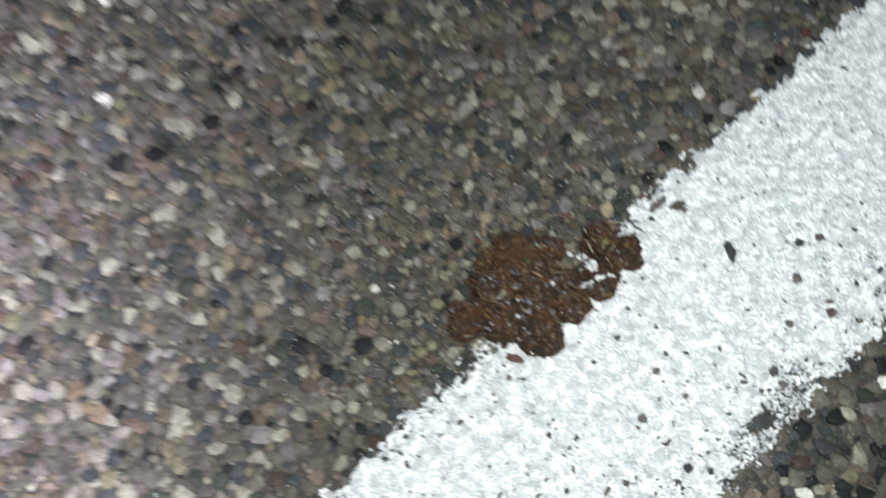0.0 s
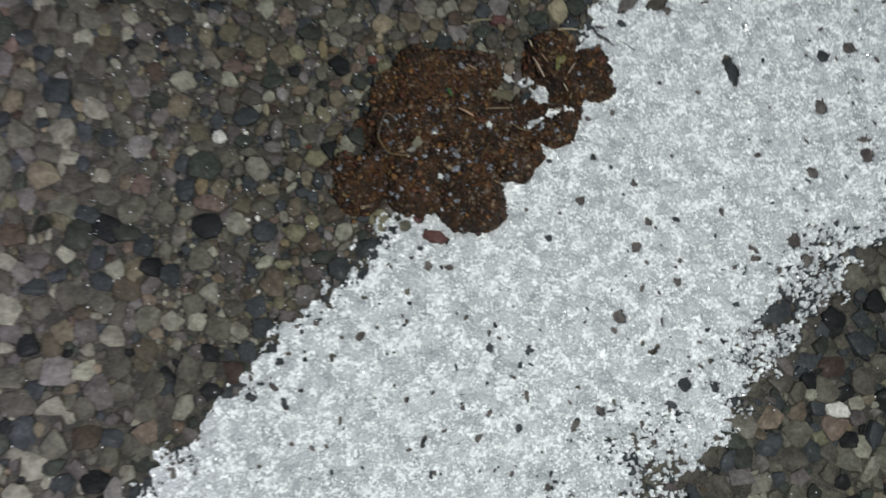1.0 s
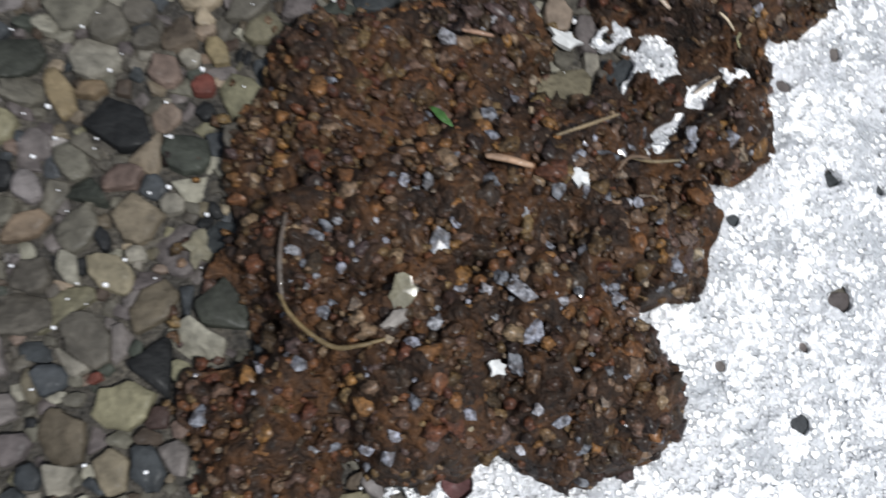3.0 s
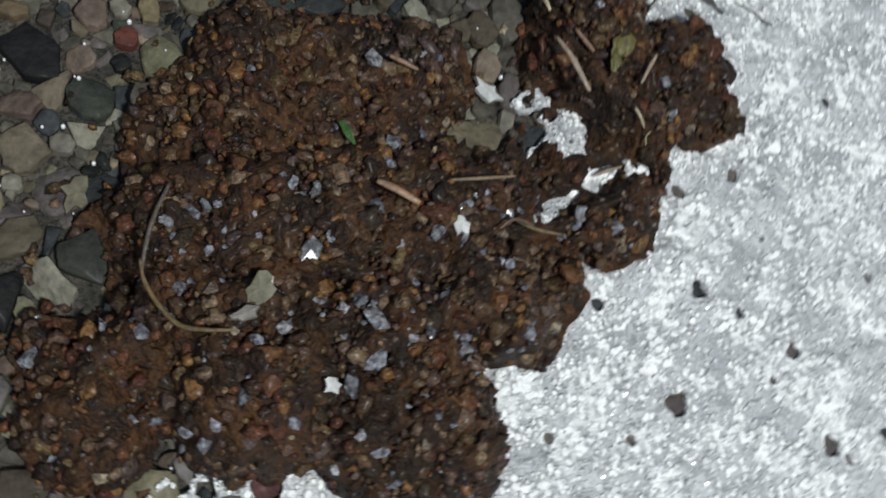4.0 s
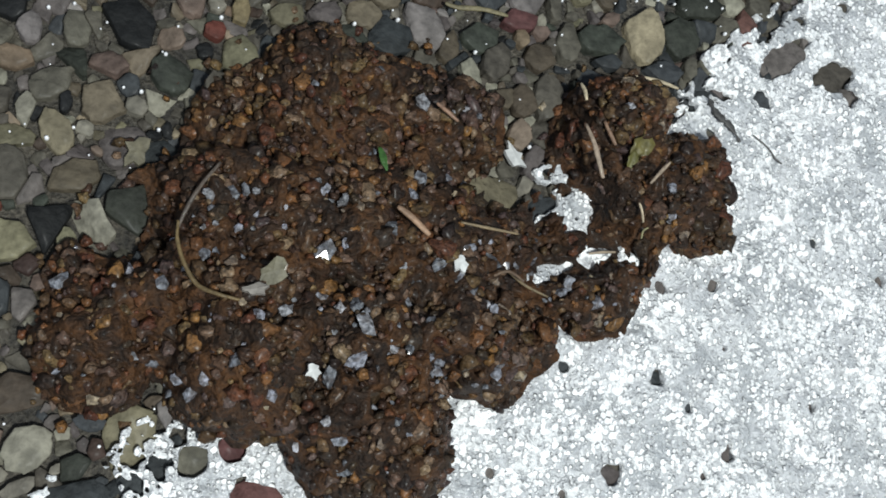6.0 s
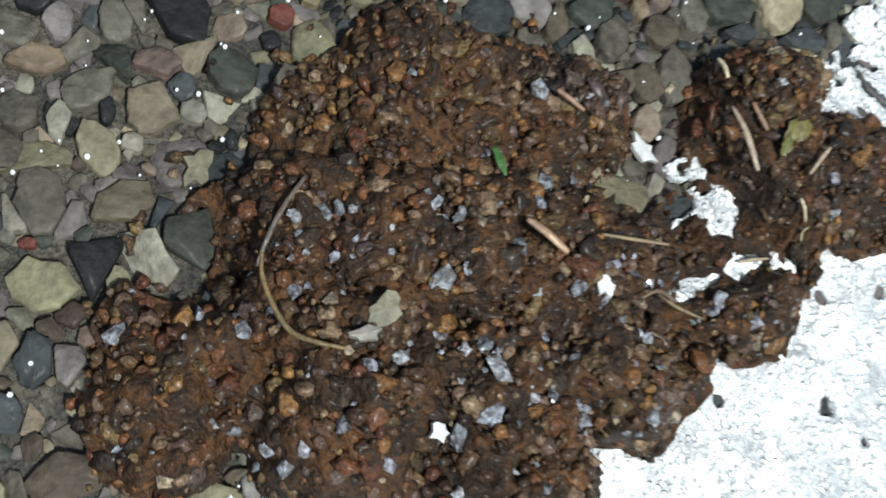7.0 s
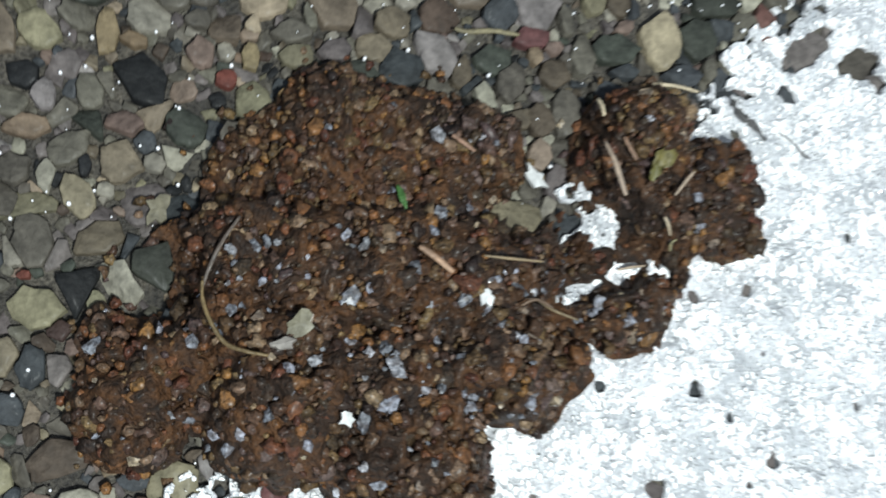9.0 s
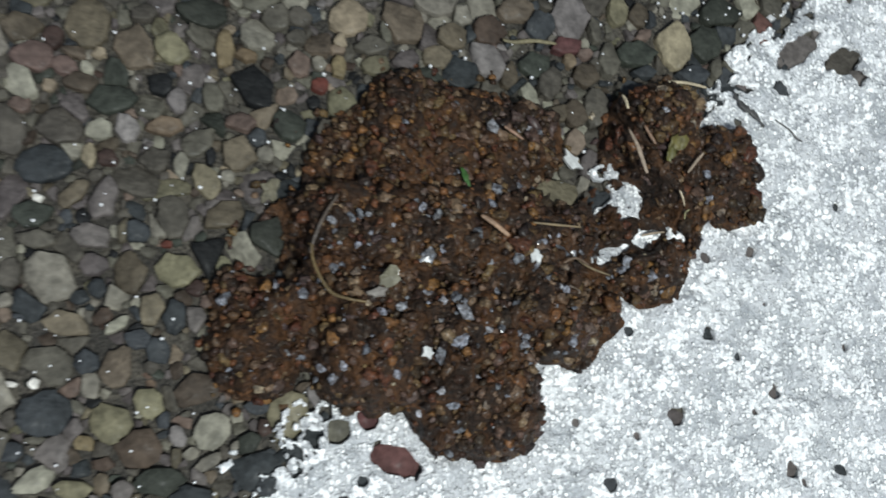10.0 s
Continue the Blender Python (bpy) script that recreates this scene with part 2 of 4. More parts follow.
def vnoise(x, y, size, seed):
    """Smooth value noise, 0 to 1, with lumps about size metres across."""
    x, y = np.asarray(x, float) / size + 1000.0, np.asarray(y, float) / size + 1000.0
    ix, iy = np.floor(x).astype(np.int64), np.floor(y).astype(np.int64)
    fx, fy = x - ix, y - iy
    fx, fy = fx * fx * (3 - 2 * fx), fy * fy * (3 - 2 * fy)

    def h(a, b):
        v = (a * 374761393 + b * 668265263 + seed * 1442695041) & 0xFFFFFFFF
        v = ((v ^ (v >> 13)) * 1274126177) & 0xFFFFFFFF
        v = ((v ^ (v >> 16)) * 1540483477) & 0xFFFFFFFF
        return ((v ^ (v >> 15)) & 0xFFFFFF) / 16777216.0
    return (h(ix, iy) * (1 - fx) + h(ix + 1, iy) * fx) * (1 - fy) + (h(ix, iy + 1) * (1 - fx) + h(ix + 1, iy + 1) * fx) * fy


def mesh_of(name, verts, faces, mats, index=None, smooth=True):
    me = bpy.data.meshes.new(name)
    me.from_pydata(verts, [], faces)
    for m in mats:
        me.materials.append(m)
    if index is not None:
        me.polygons.foreach_set("material_index", np.asarray(index, dtype=np.int32))
    if smooth:
        me.polygons.foreach_set("use_smooth", np.ones(len(me.polygons), dtype=bool))
    me.update()
    return me


def child(name, me, parent, at=None, label="", kind=""):
    ob = new(name, me)
    ob.parent = parent
    if at is not None:
        ob.matrix_basis = at
    return tagged(ob, label=label, kind=kind)


def cut_sheet(xs, ys, value, height, skirt):
    """A sheet over the grid where value > 0, cut exactly along its zero line, with its rim turned down by skirt."""
    verts, faces, at, edge = [], [], {}, {}

    def corner(j, i):
        k = at.get((j, i))
        if k is None:
            k = at[(j, i)] = len(verts)
            verts.append((xs[j, i], ys[j, i], height[j, i]))
        return k

    def between(a, b):
        key = (a, b) if a < b else (b, a)
        k = edge.get(key)
        if k is None:
            a, b = key
            va, vb = value[a], value[b]
            s = min(0.95, max(0.05, va / (va - vb)))
            k = edge[key] = len(verts)
            verts.append((xs[a] + s * (xs[b] - xs[a]), ys[a] + s * (ys[b] - ys[a]), height[a] + s * (height[b] - height[a])))
        return k
    inside = value > 0
    count = inside[:-1, :-1].astype(int) + inside[1:, :-1] + inside[:-1, 1:] + inside[1:, 1:]
    for j, i in zip(*np.nonzero(count)):
        ring = [(j, i), (j, i + 1), (j + 1, i + 1), (j + 1, i)]
        if count[j, i] == 4:
            faces.append([corner(*c) for c in ring])
            continue
        poly = []
        for k in range(4):
            a, b = ring[k], ring[(k + 1) % 4]
            if inside[a]:
                poly.append(corner(*a))
            if inside[a] != inside[b]:
                poly.append(between(a, b))
        if len(poly) >= 3:
            faces.append(poly)
    seen = set()
    for f in faces:
        for k in range(len(f)):
            seen.add((f[k], f[(k + 1) % len(f)]))
    low = {}
    for a, b in [e for e in seen if (e[1], e[0]) not in seen]:
        for k in (a, b):
            if k not in low:
                low[k] = len(verts)
                x, y, z = verts[k]
                verts.append((x, y, z - skirt))
        faces.append([b, a, low[a], low[b]])
    return verts, faces


# ---- the line on the road: where it lies ----
LINE_AT, LINE_TURN, LINE_WIDE = (0.0401, 0.0202), radians(39.34), 0.112
COS, SIN = math.cos(LINE_TURN), math.sin(LINE_TURN)


def line_uv(x, y):
    """Metres along the line and across it from its upper edge."""
    dx, dy = x - LINE_AT[0], y - LINE_AT[1]
    return dx * COS + dy * SIN, dx * SIN - dy * COS


# ---- chippings of the road surface ----
CHIPS = []


def chip(x, y, r, tone, long=1.0, turn=0.0):
    """A chipping that stands out by its colour or size."""
    CHIPS.append((x, y, r, tone, long, radians(turn)))


chip(-0.0230, 0.0600, 0.0025, "brown", 1.51, 4)
chip(-0.0139, 0.0616, 0.0037, "khaki", 1.32, -88)
chip(-0.0075, 0.0579, 0.0033, "beige", 1.29, -60)
chip(-0.0214, 0.0554, 0.0024, "pink", 1.37, -7)
chip(-0.0170, 0.0544, 0.0016, "pink", 1.42, -13)
chip(-0.0124, 0.0567, 0.0009, "cream", 1.28, 4)
chip(-0.0192, 0.0515, 0.0010, "cream", 1.15, 4)
chip(-0.0150, 0.0522, 0.0022, "brown", 2.36, -2)
chip(-0.0106, 0.0498, 0.0029, "green", 1.78, 3)
chip(-0.0021, 0.0582, 0.0023, "khaki", 1.22, -18)
chip(-0.0063, 0.0633, 0.0017, "grey", 1.55, 5)
chip(0.0057, 0.0586, 0.0021, "ochre", 1.71, -89)
chip(0.0089, 0.0578, 0.0014, "ochre", 2.18, -12)
chip(0.0098, 0.0531, 0.0035, "black", 1.26, -60)
chip(0.0023, 0.0642, 0.0030, "green", 1.87, 5)
chip(0.0133, 0.0641, 0.0020, "grey", 1.07, 4)
chip(0.0167, 0.0644, 0.0017, "grey", 1.39, -6)
chip(0.0163, 0.0611, 0.0014, "grey", 1.22, 4)
chip(0.0167, 0.0569, 0.0018, "pink", 1.30, -60)
chip(0.0080, 0.0423, 0.0027, "beige", 1.11, -29)
chip(0.0080, 0.0471, 0.0020, "pink", 1.49, -8)
chip(0.0020, 0.0441, 0.0022, "grey", 1.90, 34)
chip(-0.0011, 0.0500, 0.0018, "lilac", 1.41, -89)
chip(-0.0028, 0.0461, 0.0021, "tan", 2.21, 3)
chip(-0.0081, 0.0456, 0.0018, "lilac", 1.36, -70)
chip(-0.0120, 0.0451, 0.0018, "pale", 1.16, 3)
chip(-0.0174, 0.0453, 0.0029, "grey", 1.44, -24)
chip(-0.0244, 0.0445, 0.0031, "grey", 1.47, -78)
chip(-0.0194, 0.0398, 0.0034, "slate", 1.37, 2)
chip(-0.0133, 0.0414, 0.0013, "cream", 1.99, -88)
chip(-0.0107, 0.0410, 0.0013, "maroon", 1.33, 3)
chip(-0.0040, 0.0411, 0.0020, "grey", 1.20, 2)
chip(-0.0005, 0.0403, 0.0016, "pale", 2.61, -89)
chip(0.0117, 0.0426, 0.0013, "pale", 1.09, 3)
chip(0.0032, 0.0380, 0.0023, "beige", 1.65, -60)
# black chipping put in for the shade inside a small hole
chip(0.0039, 0.0418, 0.0010, "black", 2.37, -89)
chip(0.0152, 0.0472, 0.0025, "green", 1.08, -29)
chip(-0.0036, 0.0524, 0.0020, "black", 1.19, 4)
chip(0.0040, 0.0510, 0.0019, "grey", 1.47, -80)
chip(-0.0187, 0.0588, 0.0015, "maroon", 1.00, 4)
chip(-0.0158, 0.0568, 0.0012, "beige", 2.00, -18)
chip(-0.0153, 0.0356, 0.0022, "khaki", 1.98, 44)
chip(-0.0200, 0.0347, 0.0007, "white", 1.02, 2)
chip(-0.0204, 0.0327, 0.0024, "green", 1.56, 2)
chip(-0.0110, 0.0348, 0.0028, "mauve", 1.40, -97)
chip(-0.0199, 0.0289, 0.0020, "grey", 2.41, 1)
chip(-0.0125, 0.0294, 0.0024, "mauve", 1.58, -9)
chip(-0.0082, 0.0303, 0.0014, "olive", 3.57, -102)
chip(-0.0179, 0.0235, 0.0037, "pale", 1.08, -20)
chip(-0.0063, 0.0303, 0.0017, "slate", 1.14, 2)
chip(-0.0071, 0.0242, 0.0027, "brown", 1.43, -88)
chip(-0.0003, 0.0248, 0.0031, "khaki", 1.54, -25)
chip(-0.0014, 0.0324, 0.0026, "grey", 1.50, -79)
chip(0.0061, 0.0330, 0.0028, "brown", 1.75, 22)
chip(0.0123, 0.0302, 0.0032, "green", 1.27, -70)
chip(-0.0039, 0.0192, 0.0022, "beige", 1.46, -98)
chip(-0.0089, 0.0167, 0.0016, "pale", 3.52, 40)
chip(-0.0107, 0.0180, 0.0013, "maroon", 1.62, 32)
chip(-0.0155, 0.0169, 0.0026, "beige", 2.18, -10)
chip(-0.0232, 0.0238, 0.0018, "grey", 1.28, -87)
chip(-0.0235, 0.0202, 0.0010, "pale", 0.93, 1)
chip(-0.0009, 0.0179, 0.0021, "slate", 1.78, -89)
chip(0.0021, 0.0177, 0.0017, "mauve", 2.06, -89)
chip(-0.0121, 0.0252, 0.0018, "mauve", 1.28, 1)
chip(-0.0114, 0.0218, 0.0014, "slate", 1.05, 1)
chip(-0.0022, 0.0285, 0.0006, "red", 1.59, 1)
chip(0.0059, 0.0255, 0.0011, "olive", 1.27, -89)
chip(0.0021, 0.0223, 0.0015, "maroon", 1.33, 1)
chip(-0.0138, 0.0207, 0.0012, "slate", 1.21, 1)
chip(-0.0175, 0.0112, 0.0032, "grey", 1.41, -11)
chip(-0.0126, 0.0117, 0.0017, "slate", 0.96, -88)
chip(-0.0085, 0.0109, 0.0027, "beige", 1.67, -103)
chip(-0.0119, 0.0084, 0.0016, "pale", 1.27, -78)
chip(-0.0192, 0.0088, 0.0008, "white", 1.23, -0)
chip(-0.0177, 0.0047, 0.0034, "slate", 1.14, -1)
chip(-0.0090, 0.0032, 0.0030, "khaki", 1.15, -21)
chip(-0.0040, 0.0057, 0.0022, "khaki", 1.62, -50)
chip(0.0026, 0.0077, 0.0030, "brown", 1.38, -1)
chip(-0.0031, 0.0132, 0.0018, "slate", 1.15, -0)
chip(0.0048, 0.0019, 0.0026, "pale", 1.16, 24)
chip(0.0000, 0.0012, 0.0016, "lilac", 2.31, -65)
chip(0.0043, -0.0023, 0.0015, "pale", 2.30, 34)
chip(-0.0002, -0.0018, 0.0012, "olive", 2.63, -89)
chip(-0.0055, -0.0005, 0.0029, "maroon", 1.21, -1)
chip(-0.0125, 0.0006, 0.0012, "ochre", 1.38, -1)
chip(-0.0099, -0.0023, 0.0012, "maroon", 1.40, -2)
chip(-0.0021, -0.0048, 0.0027, "green", 1.92, -2)
chip(-0.0186, -0.0043, 0.0022, "pale", 1.81, 25)
chip(-0.0137, -0.0056, 0.0019, "khaki", 2.06, -2)
chip(-0.0073, -0.0060, 0.0014, "mauve", 0.94, -2)
chip(0.0150, 0.0035, 0.0034, "khaki", 1.33, 58)
chip(0.0189, 0.0067, 0.0015, "lilac", 3.80, -70)
chip(0.0121, 0.0022, 0.0012, "maroon", 1.21, -90)
chip(0.0097, 0.0001, 0.0018, "green", 1.30, -1)
chip(0.0079, -0.0002, 0.0006, "pale", 1.45, 50)
chip(-0.0224, 0.0087, 0.0006, "white", 2.26, -1)
chip(-0.0187, 0.0011, 0.0009, "grey", 2.64, -1)
chip(-0.0217, -0.0004, 0.0015, "slate", 1.33, -1)
chip(-0.0134, 0.0054, 0.0010, "grey", 2.61, -60)
chip(-0.0223, 0.0041, 0.0012, "grey", 0.66, -1)
chip(-0.0057, 0.0148, 0.0016, "slate", 1.39, 0)
chip(-0.0020, 0.0034, 0.0011, "slate", 0.66, -1)
chip(0.0108, 0.0052, 0.0014, "slate", 1.85, -1)
chip(0.0241, 0.0651, 0.0031, "cream", 1.09, -17)
chip(0.0230, 0.0610, 0.0011, "cream", 1.22, -90)
chip(0.0226, 0.0597, 0.0009, "cream", 2.06, 4)
chip(0.0325, 0.0647, 0.0037, "beige", 1.13, 4)
chip(0.0384, 0.0689, 0.0030, "pale", 1.51, 5)
chip(0.0428, 0.0669, 0.0017, "pale", 1.09, 5)
chip(0.0411, 0.0632, 0.0022, "khaki", 1.17, 4)
chip(0.0385, 0.0595, 0.0021, "beige", 1.33, 4)
chip(0.0335, 0.0587, 0.0018, "mauve", 1.44, 4)
chip(0.0279, 0.0606, 0.0020, "grey", 1.94, 4)
chip(0.0285, 0.0574, 0.0019, "olive", 1.55, 4)
chip(0.0228, 0.0571, 0.0015, "ochre", 2.17, -90)
chip(0.0198, 0.0573, 0.0012, "pale", 1.03, 4)
chip(0.0200, 0.0537, 0.0012, "red", 1.03, 4)
chip(0.0424, 0.0571, 0.0028, "slate", 1.17, 4)
chip(0.0470, 0.0596, 0.0031, "lilac", 1.83, -50)
chip(0.0471, 0.0646, 0.0024, "maroon", 1.07, 4)
chip(0.0519, 0.0683, 0.0027, "beige", 1.37, 5)
chip(0.0557, 0.0660, 0.0024, "slate", 1.13, 4)
chip(0.0549, 0.0595, 0.0026, "green", 1.13, 4)
chip(0.0572, 0.0565, 0.0024, "grey", 1.44, -102)
chip(0.0537, 0.0537, 0.0020, "pale", 1.93, -71)
chip(0.0504, 0.0573, 0.0019, "brown", 2.32, -97)
chip(0.0302, 0.0631, 0.0013, "grey", 0.44, 4)
chip(0.0611, 0.0683, 0.0037, "lilac", 1.54, -93)
chip(0.0603, 0.0627, 0.0020, "plum", 1.96, 4)
chip(0.0652, 0.0664, 0.0017, "grey", 3.71, -77)
chip(0.0697, 0.0695, 0.0022, "khaki", 1.28, -93)
chip(0.0735, 0.0693, 0.0019, "brown", 1.09, -93)
chip(0.0740, 0.0657, 0.0013, "pink", 1.89, 23)
chip(0.0795, 0.0647, 0.0038, "cream", 1.55, -85)
chip(0.0723, 0.0622, 0.0031, "green", 1.98, 4)
chip(0.0853, 0.0651, 0.0030, "green", 1.11, -27)
chip(0.0887, 0.0708, 0.0034, "green", 1.56, 5)
chip(0.0636, 0.0581, 0.0023, "brown", 1.16, 4)
chip(0.0677, 0.0610, 0.0025, "grey", 1.98, -103)
chip(0.0649, 0.0526, 0.0027, "grey", 1.68, -93)
chip(0.0828, 0.0594, 0.0023, "slate", 2.04, 4)
chip(0.0738, 0.0591, 0.0021, "slate", 3.97, 4)
chip(0.0910, 0.0625, 0.0022, "grey", 1.37, -94)
chip(0.0869, 0.0606, 0.0014, "grey", 2.00, -94)
chip(0.0966, 0.0690, 0.0022, "plum", 1.41, -67)
chip(0.0608, 0.0605, 0.0011, "tan", 1.60, -61)
chip(0.0634, 0.0617, 0.0012, "pink", 1.73, 4)
chip(0.0611, 0.0514, 0.0022, "brown", 1.16, -93)
chip(0.0584, 0.0513, 0.0017, "brown", 1.28, 3)
chip(-0.0244, 0.0077, 0.0038, "pale", 1.09, -19)
chip(-0.0325, 0.0257, 0.0048, "green")
chip(-0.0322, 0.0146, 0.0039, "pink", 2.00, -19)
chip(-0.0337, 0.0084, 0.0042, "black", 1.20, -19)
chip(-0.0339, 0.0202, 0.0023, "ochre", 1.40, 72)
chip(-0.0241, 0.0002, 0.0027, "grey")
chip(0.0020, -0.0089, 0.0036, "slate")
chip(0.1417, -0.0688, 0.0030, "white", 1.7, -15)
chip(-0.0275, 0.0344, 0.0020, "white", 1.1, 60)
chip(0.0309, -0.0028, 0.0030, "plum", 1.6, -25)
chip(0.0226, 0.0014, 0.0020, "grey")
chip(0.0268, 0.0029, 0.0017, "plum")
chip(0.1312, 0.0389, 0.0036, "slate", 2.0, -83)
chip(0.1300, -0.0383, 0.0044, "slate", 2.0, 27)
chip(0.1118, 0.0636, 0.0032, "grey", 1.6, 26)
chip(0.0574, 0.0378, 0.0031, "khaki", 1.79, 0)
chip(0.0633, 0.0431, 0.0019, "mauve", 1.67, 90)
chip(0.0609, 0.0467, 0.0018, "pink", 1.20, 90)
X0, X1, Y0, Y1 = -0.27, 0.29, -0.15, 0.26


def scatter_chips():
    """Fills the stretch with chippings of mixed sizes, large ones first."""
    cell, grid, found = 0.006, {}, []

    def free(x, y, r, k):
        i, j = int(x // cell), int(y // cell)
        for a in range(i - 2, i + 3):
            for b in range(j - 2, j + 3):
                for q in grid.get((a, b), ()):
                    if (q[0] - x) ** 2 + (q[1] - y) ** 2 < (k * (q[2] + r)) ** 2:
                        return False
        return True

    def put(x, y, r, tone):
        found.append((x, y, r, tone))
        grid.setdefault((int(x // cell), int(y // cell)), []).append((x, y, r))
    def covered(x, y):
        for cx, cy, cr, tone, long, turn in near.get((int(x // 0.02), int(y // 0.02)), ()):
            c, q, dx, dy = math.cos(turn), math.sin(turn), x - cx, y - cy
            if ((dx * c + dy * q) / math.sqrt(long)) ** 2 + ((dy * c - dx * q) * math.sqrt(long)) ** 2 < (1.05 * cr) ** 2:
                return True
        return False
    near = {}
    for c in CHIPS:
        for a in (-1, 0, 1):
            for b in (-1, 0, 1):
                near.setdefault((int(c[0] // 0.02) + a, int(c[1] // 0.02) + b), []).append(c)
        found.append(c[:4])
        grid.setdefault((int(c[0] // cell), int(c[1] // cell)), []).append((c[0], c[1], c[2] * 0.55))
    area = (X1 - X0) * (Y1 - Y0)
    for r0, r1, tries, k in ((0.0034, 0.0046, 7000, 0.80), (0.0027, 0.0036, 11000, 0.74), (0.0018, 0.0027, 12000, 0.70), (0.0011, 0.0018, 15000, 0.70), (0.0007, 0.0011, 16000, 0.76)):
        for _ in range(int(tries * area / 0.21)):
            x, y, r = rng.uniform(X0, X1), rng.uniform(Y0, Y1), rng.uniform(r0, r1)
            if free(x, y, r, k) and not covered(x, y):
                put(x, y, r, rng.choices(TONE_NAMES, TONE_WEIGHTS)[0])
    # fine chippings in the joints of the nearest stretch
    for _ in range(9000):
        x, y, r = rng.uniform(-0.05, 0.12), rng.uniform(-0.03, 0.09), rng.uniform(0.0005, 0.0009)
        if line_uv(x, y)[1] < 0.004 and free(x, y, r, 0.62) and not covered(x, y):
            put(x, y, r, rng.choices(TONE_NAMES, TONE_WEIGHTS)[0])
    return found


def outline(r):
    """An angular, worn outline for a chipping that lies by itself."""
    n, long, turn, phase = rng.choice((5, 6, 7)), rng.choice((1.0, 1.1, 1.25, 1.5)), rng.uniform(0, 6.28), rng.uniform(0, 6.28)
    c, s, size, poly = math.cos(turn), math.sin(turn), r * rng.uniform(1.22, 1.42), []
    for k in range(n):
        a = phase + 6.2832 * (k + rng.uniform(-0.3, 0.3)) / n
        d = size * rng.uniform(0.72, 1.15)
        x, y = d * math.cos(a) * math.sqrt(long), d * math.sin(a) / math.sqrt(long)
        poly.append((x * c - y * s, x * s + y * c))
    return poly


def fitted_outlines(found):
    """Outlines of stones that lie packed: each is cut back where it meets its neighbours, so that only narrow joints stay open."""
    shapes = [(c[4], c[5]) for c in CHIPS] + [(rng.choice((1.0, 1.1, 1.25, 1.5, 1.8)), rng.uniform(0, 3.14)) for _ in found[len(CHIPS):]]
    cell, grid = 0.008, {}
    for k, f in enumerate(found):
        grid.setdefault((int(f[0] // cell), int(f[1] // cell)), []).append(k)

    def reach(k, ux, uy):
        long, turn = shapes[k]
        c, q = math.cos(turn), math.sin(turn)
        a, b = ux * c + uy * q, uy * c - ux * q
        return found[k][2] / math.sqrt(a * a / long + b * b * long)
    polys = []
    for k, (x, y, r, tone) in enumerate(found):
        long, turn = shapes[k]
        c, q, phase, poly = math.cos(turn), math.sin(turn), rng.uniform(0, 6.28), []
        grow, n = (1.16, rng.choice((5, 6, 7, 8))) if k < len(CHIPS) else (1.38, rng.choice((4, 5, 6, 7)))
        for i in range(n):
            a = phase + 6.2832 * (i + rng.uniform(-0.25, 0.25)) / n
            d = r * grow * (rng.uniform(0.80, 1.16) if k < len(CHIPS) else rng.uniform(0.72, 1.22))
            px, py = d * math.cos(a) * math.sqrt(long), d * math.sin(a) / math.sqrt(long)
            poly.append((px * c - py * q, px * q + py * c))
        gi, gj, joint, lap = int(x // cell), int(y // cell), rng.uniform(-0.00012, 0.00006), 0.12 if k < len(CHIPS) else 0.42
        for a in (gi - 1, gi, gi + 1):
            for b in (gj - 1, gj, gj + 1):
                for m in grid.get((a, b), ()):
                    dx, dy = found[m][0] - x, found[m][1] - y
                    d = math.hypot(dx, dy)
                    if m == k or d > 2.9 * (r + found[m][2]) or d < 1e-6:
                        continue
                    dx, dy = dx / d, dy / d
                    mine, other = reach(k, dx, dy), reach(m, dx, dy)
                    limit = max(d * mine / (mine + other) + (0 if m < len(CHIPS) else lap) * rng.uniform(-0.10, 1.0) * min(mine, other) - joint, 0.3 * mine)
                    if k < len(CHIPS) <= m:
                        limit = max(limit, 1.02 * mine)
                    elif m < len(CHIPS) <= k:
                        limit = max(min(limit, d - 0.98 * other), 0.15 * mine)
                    out = []
                    for p, w in zip(poly, poly[1:] + poly[:1]):
                        u, v = p[0] * dx + p[1] * dy - limit, w[0] * dx + w[1] * dy - limit
                        if u <= 0:
                            out.append(p)
                        if (u < 0) != (v < 0):
                            t = u / (u - v)
                            out.append((p[0] + t * (w[0] - p[0]), p[1] + t * (w[1] - p[1])))
                    if len(out) >= 3:
                        poly = out
        kept = []
        for p in poly:
            if not kept or math.hypot(p[0] - kept[-1][0], p[1] - kept[-1][1]) > 0.16 * r:
                kept.append(p)
        polys.append(kept if len(kept) >= 3 else poly)
    return polys


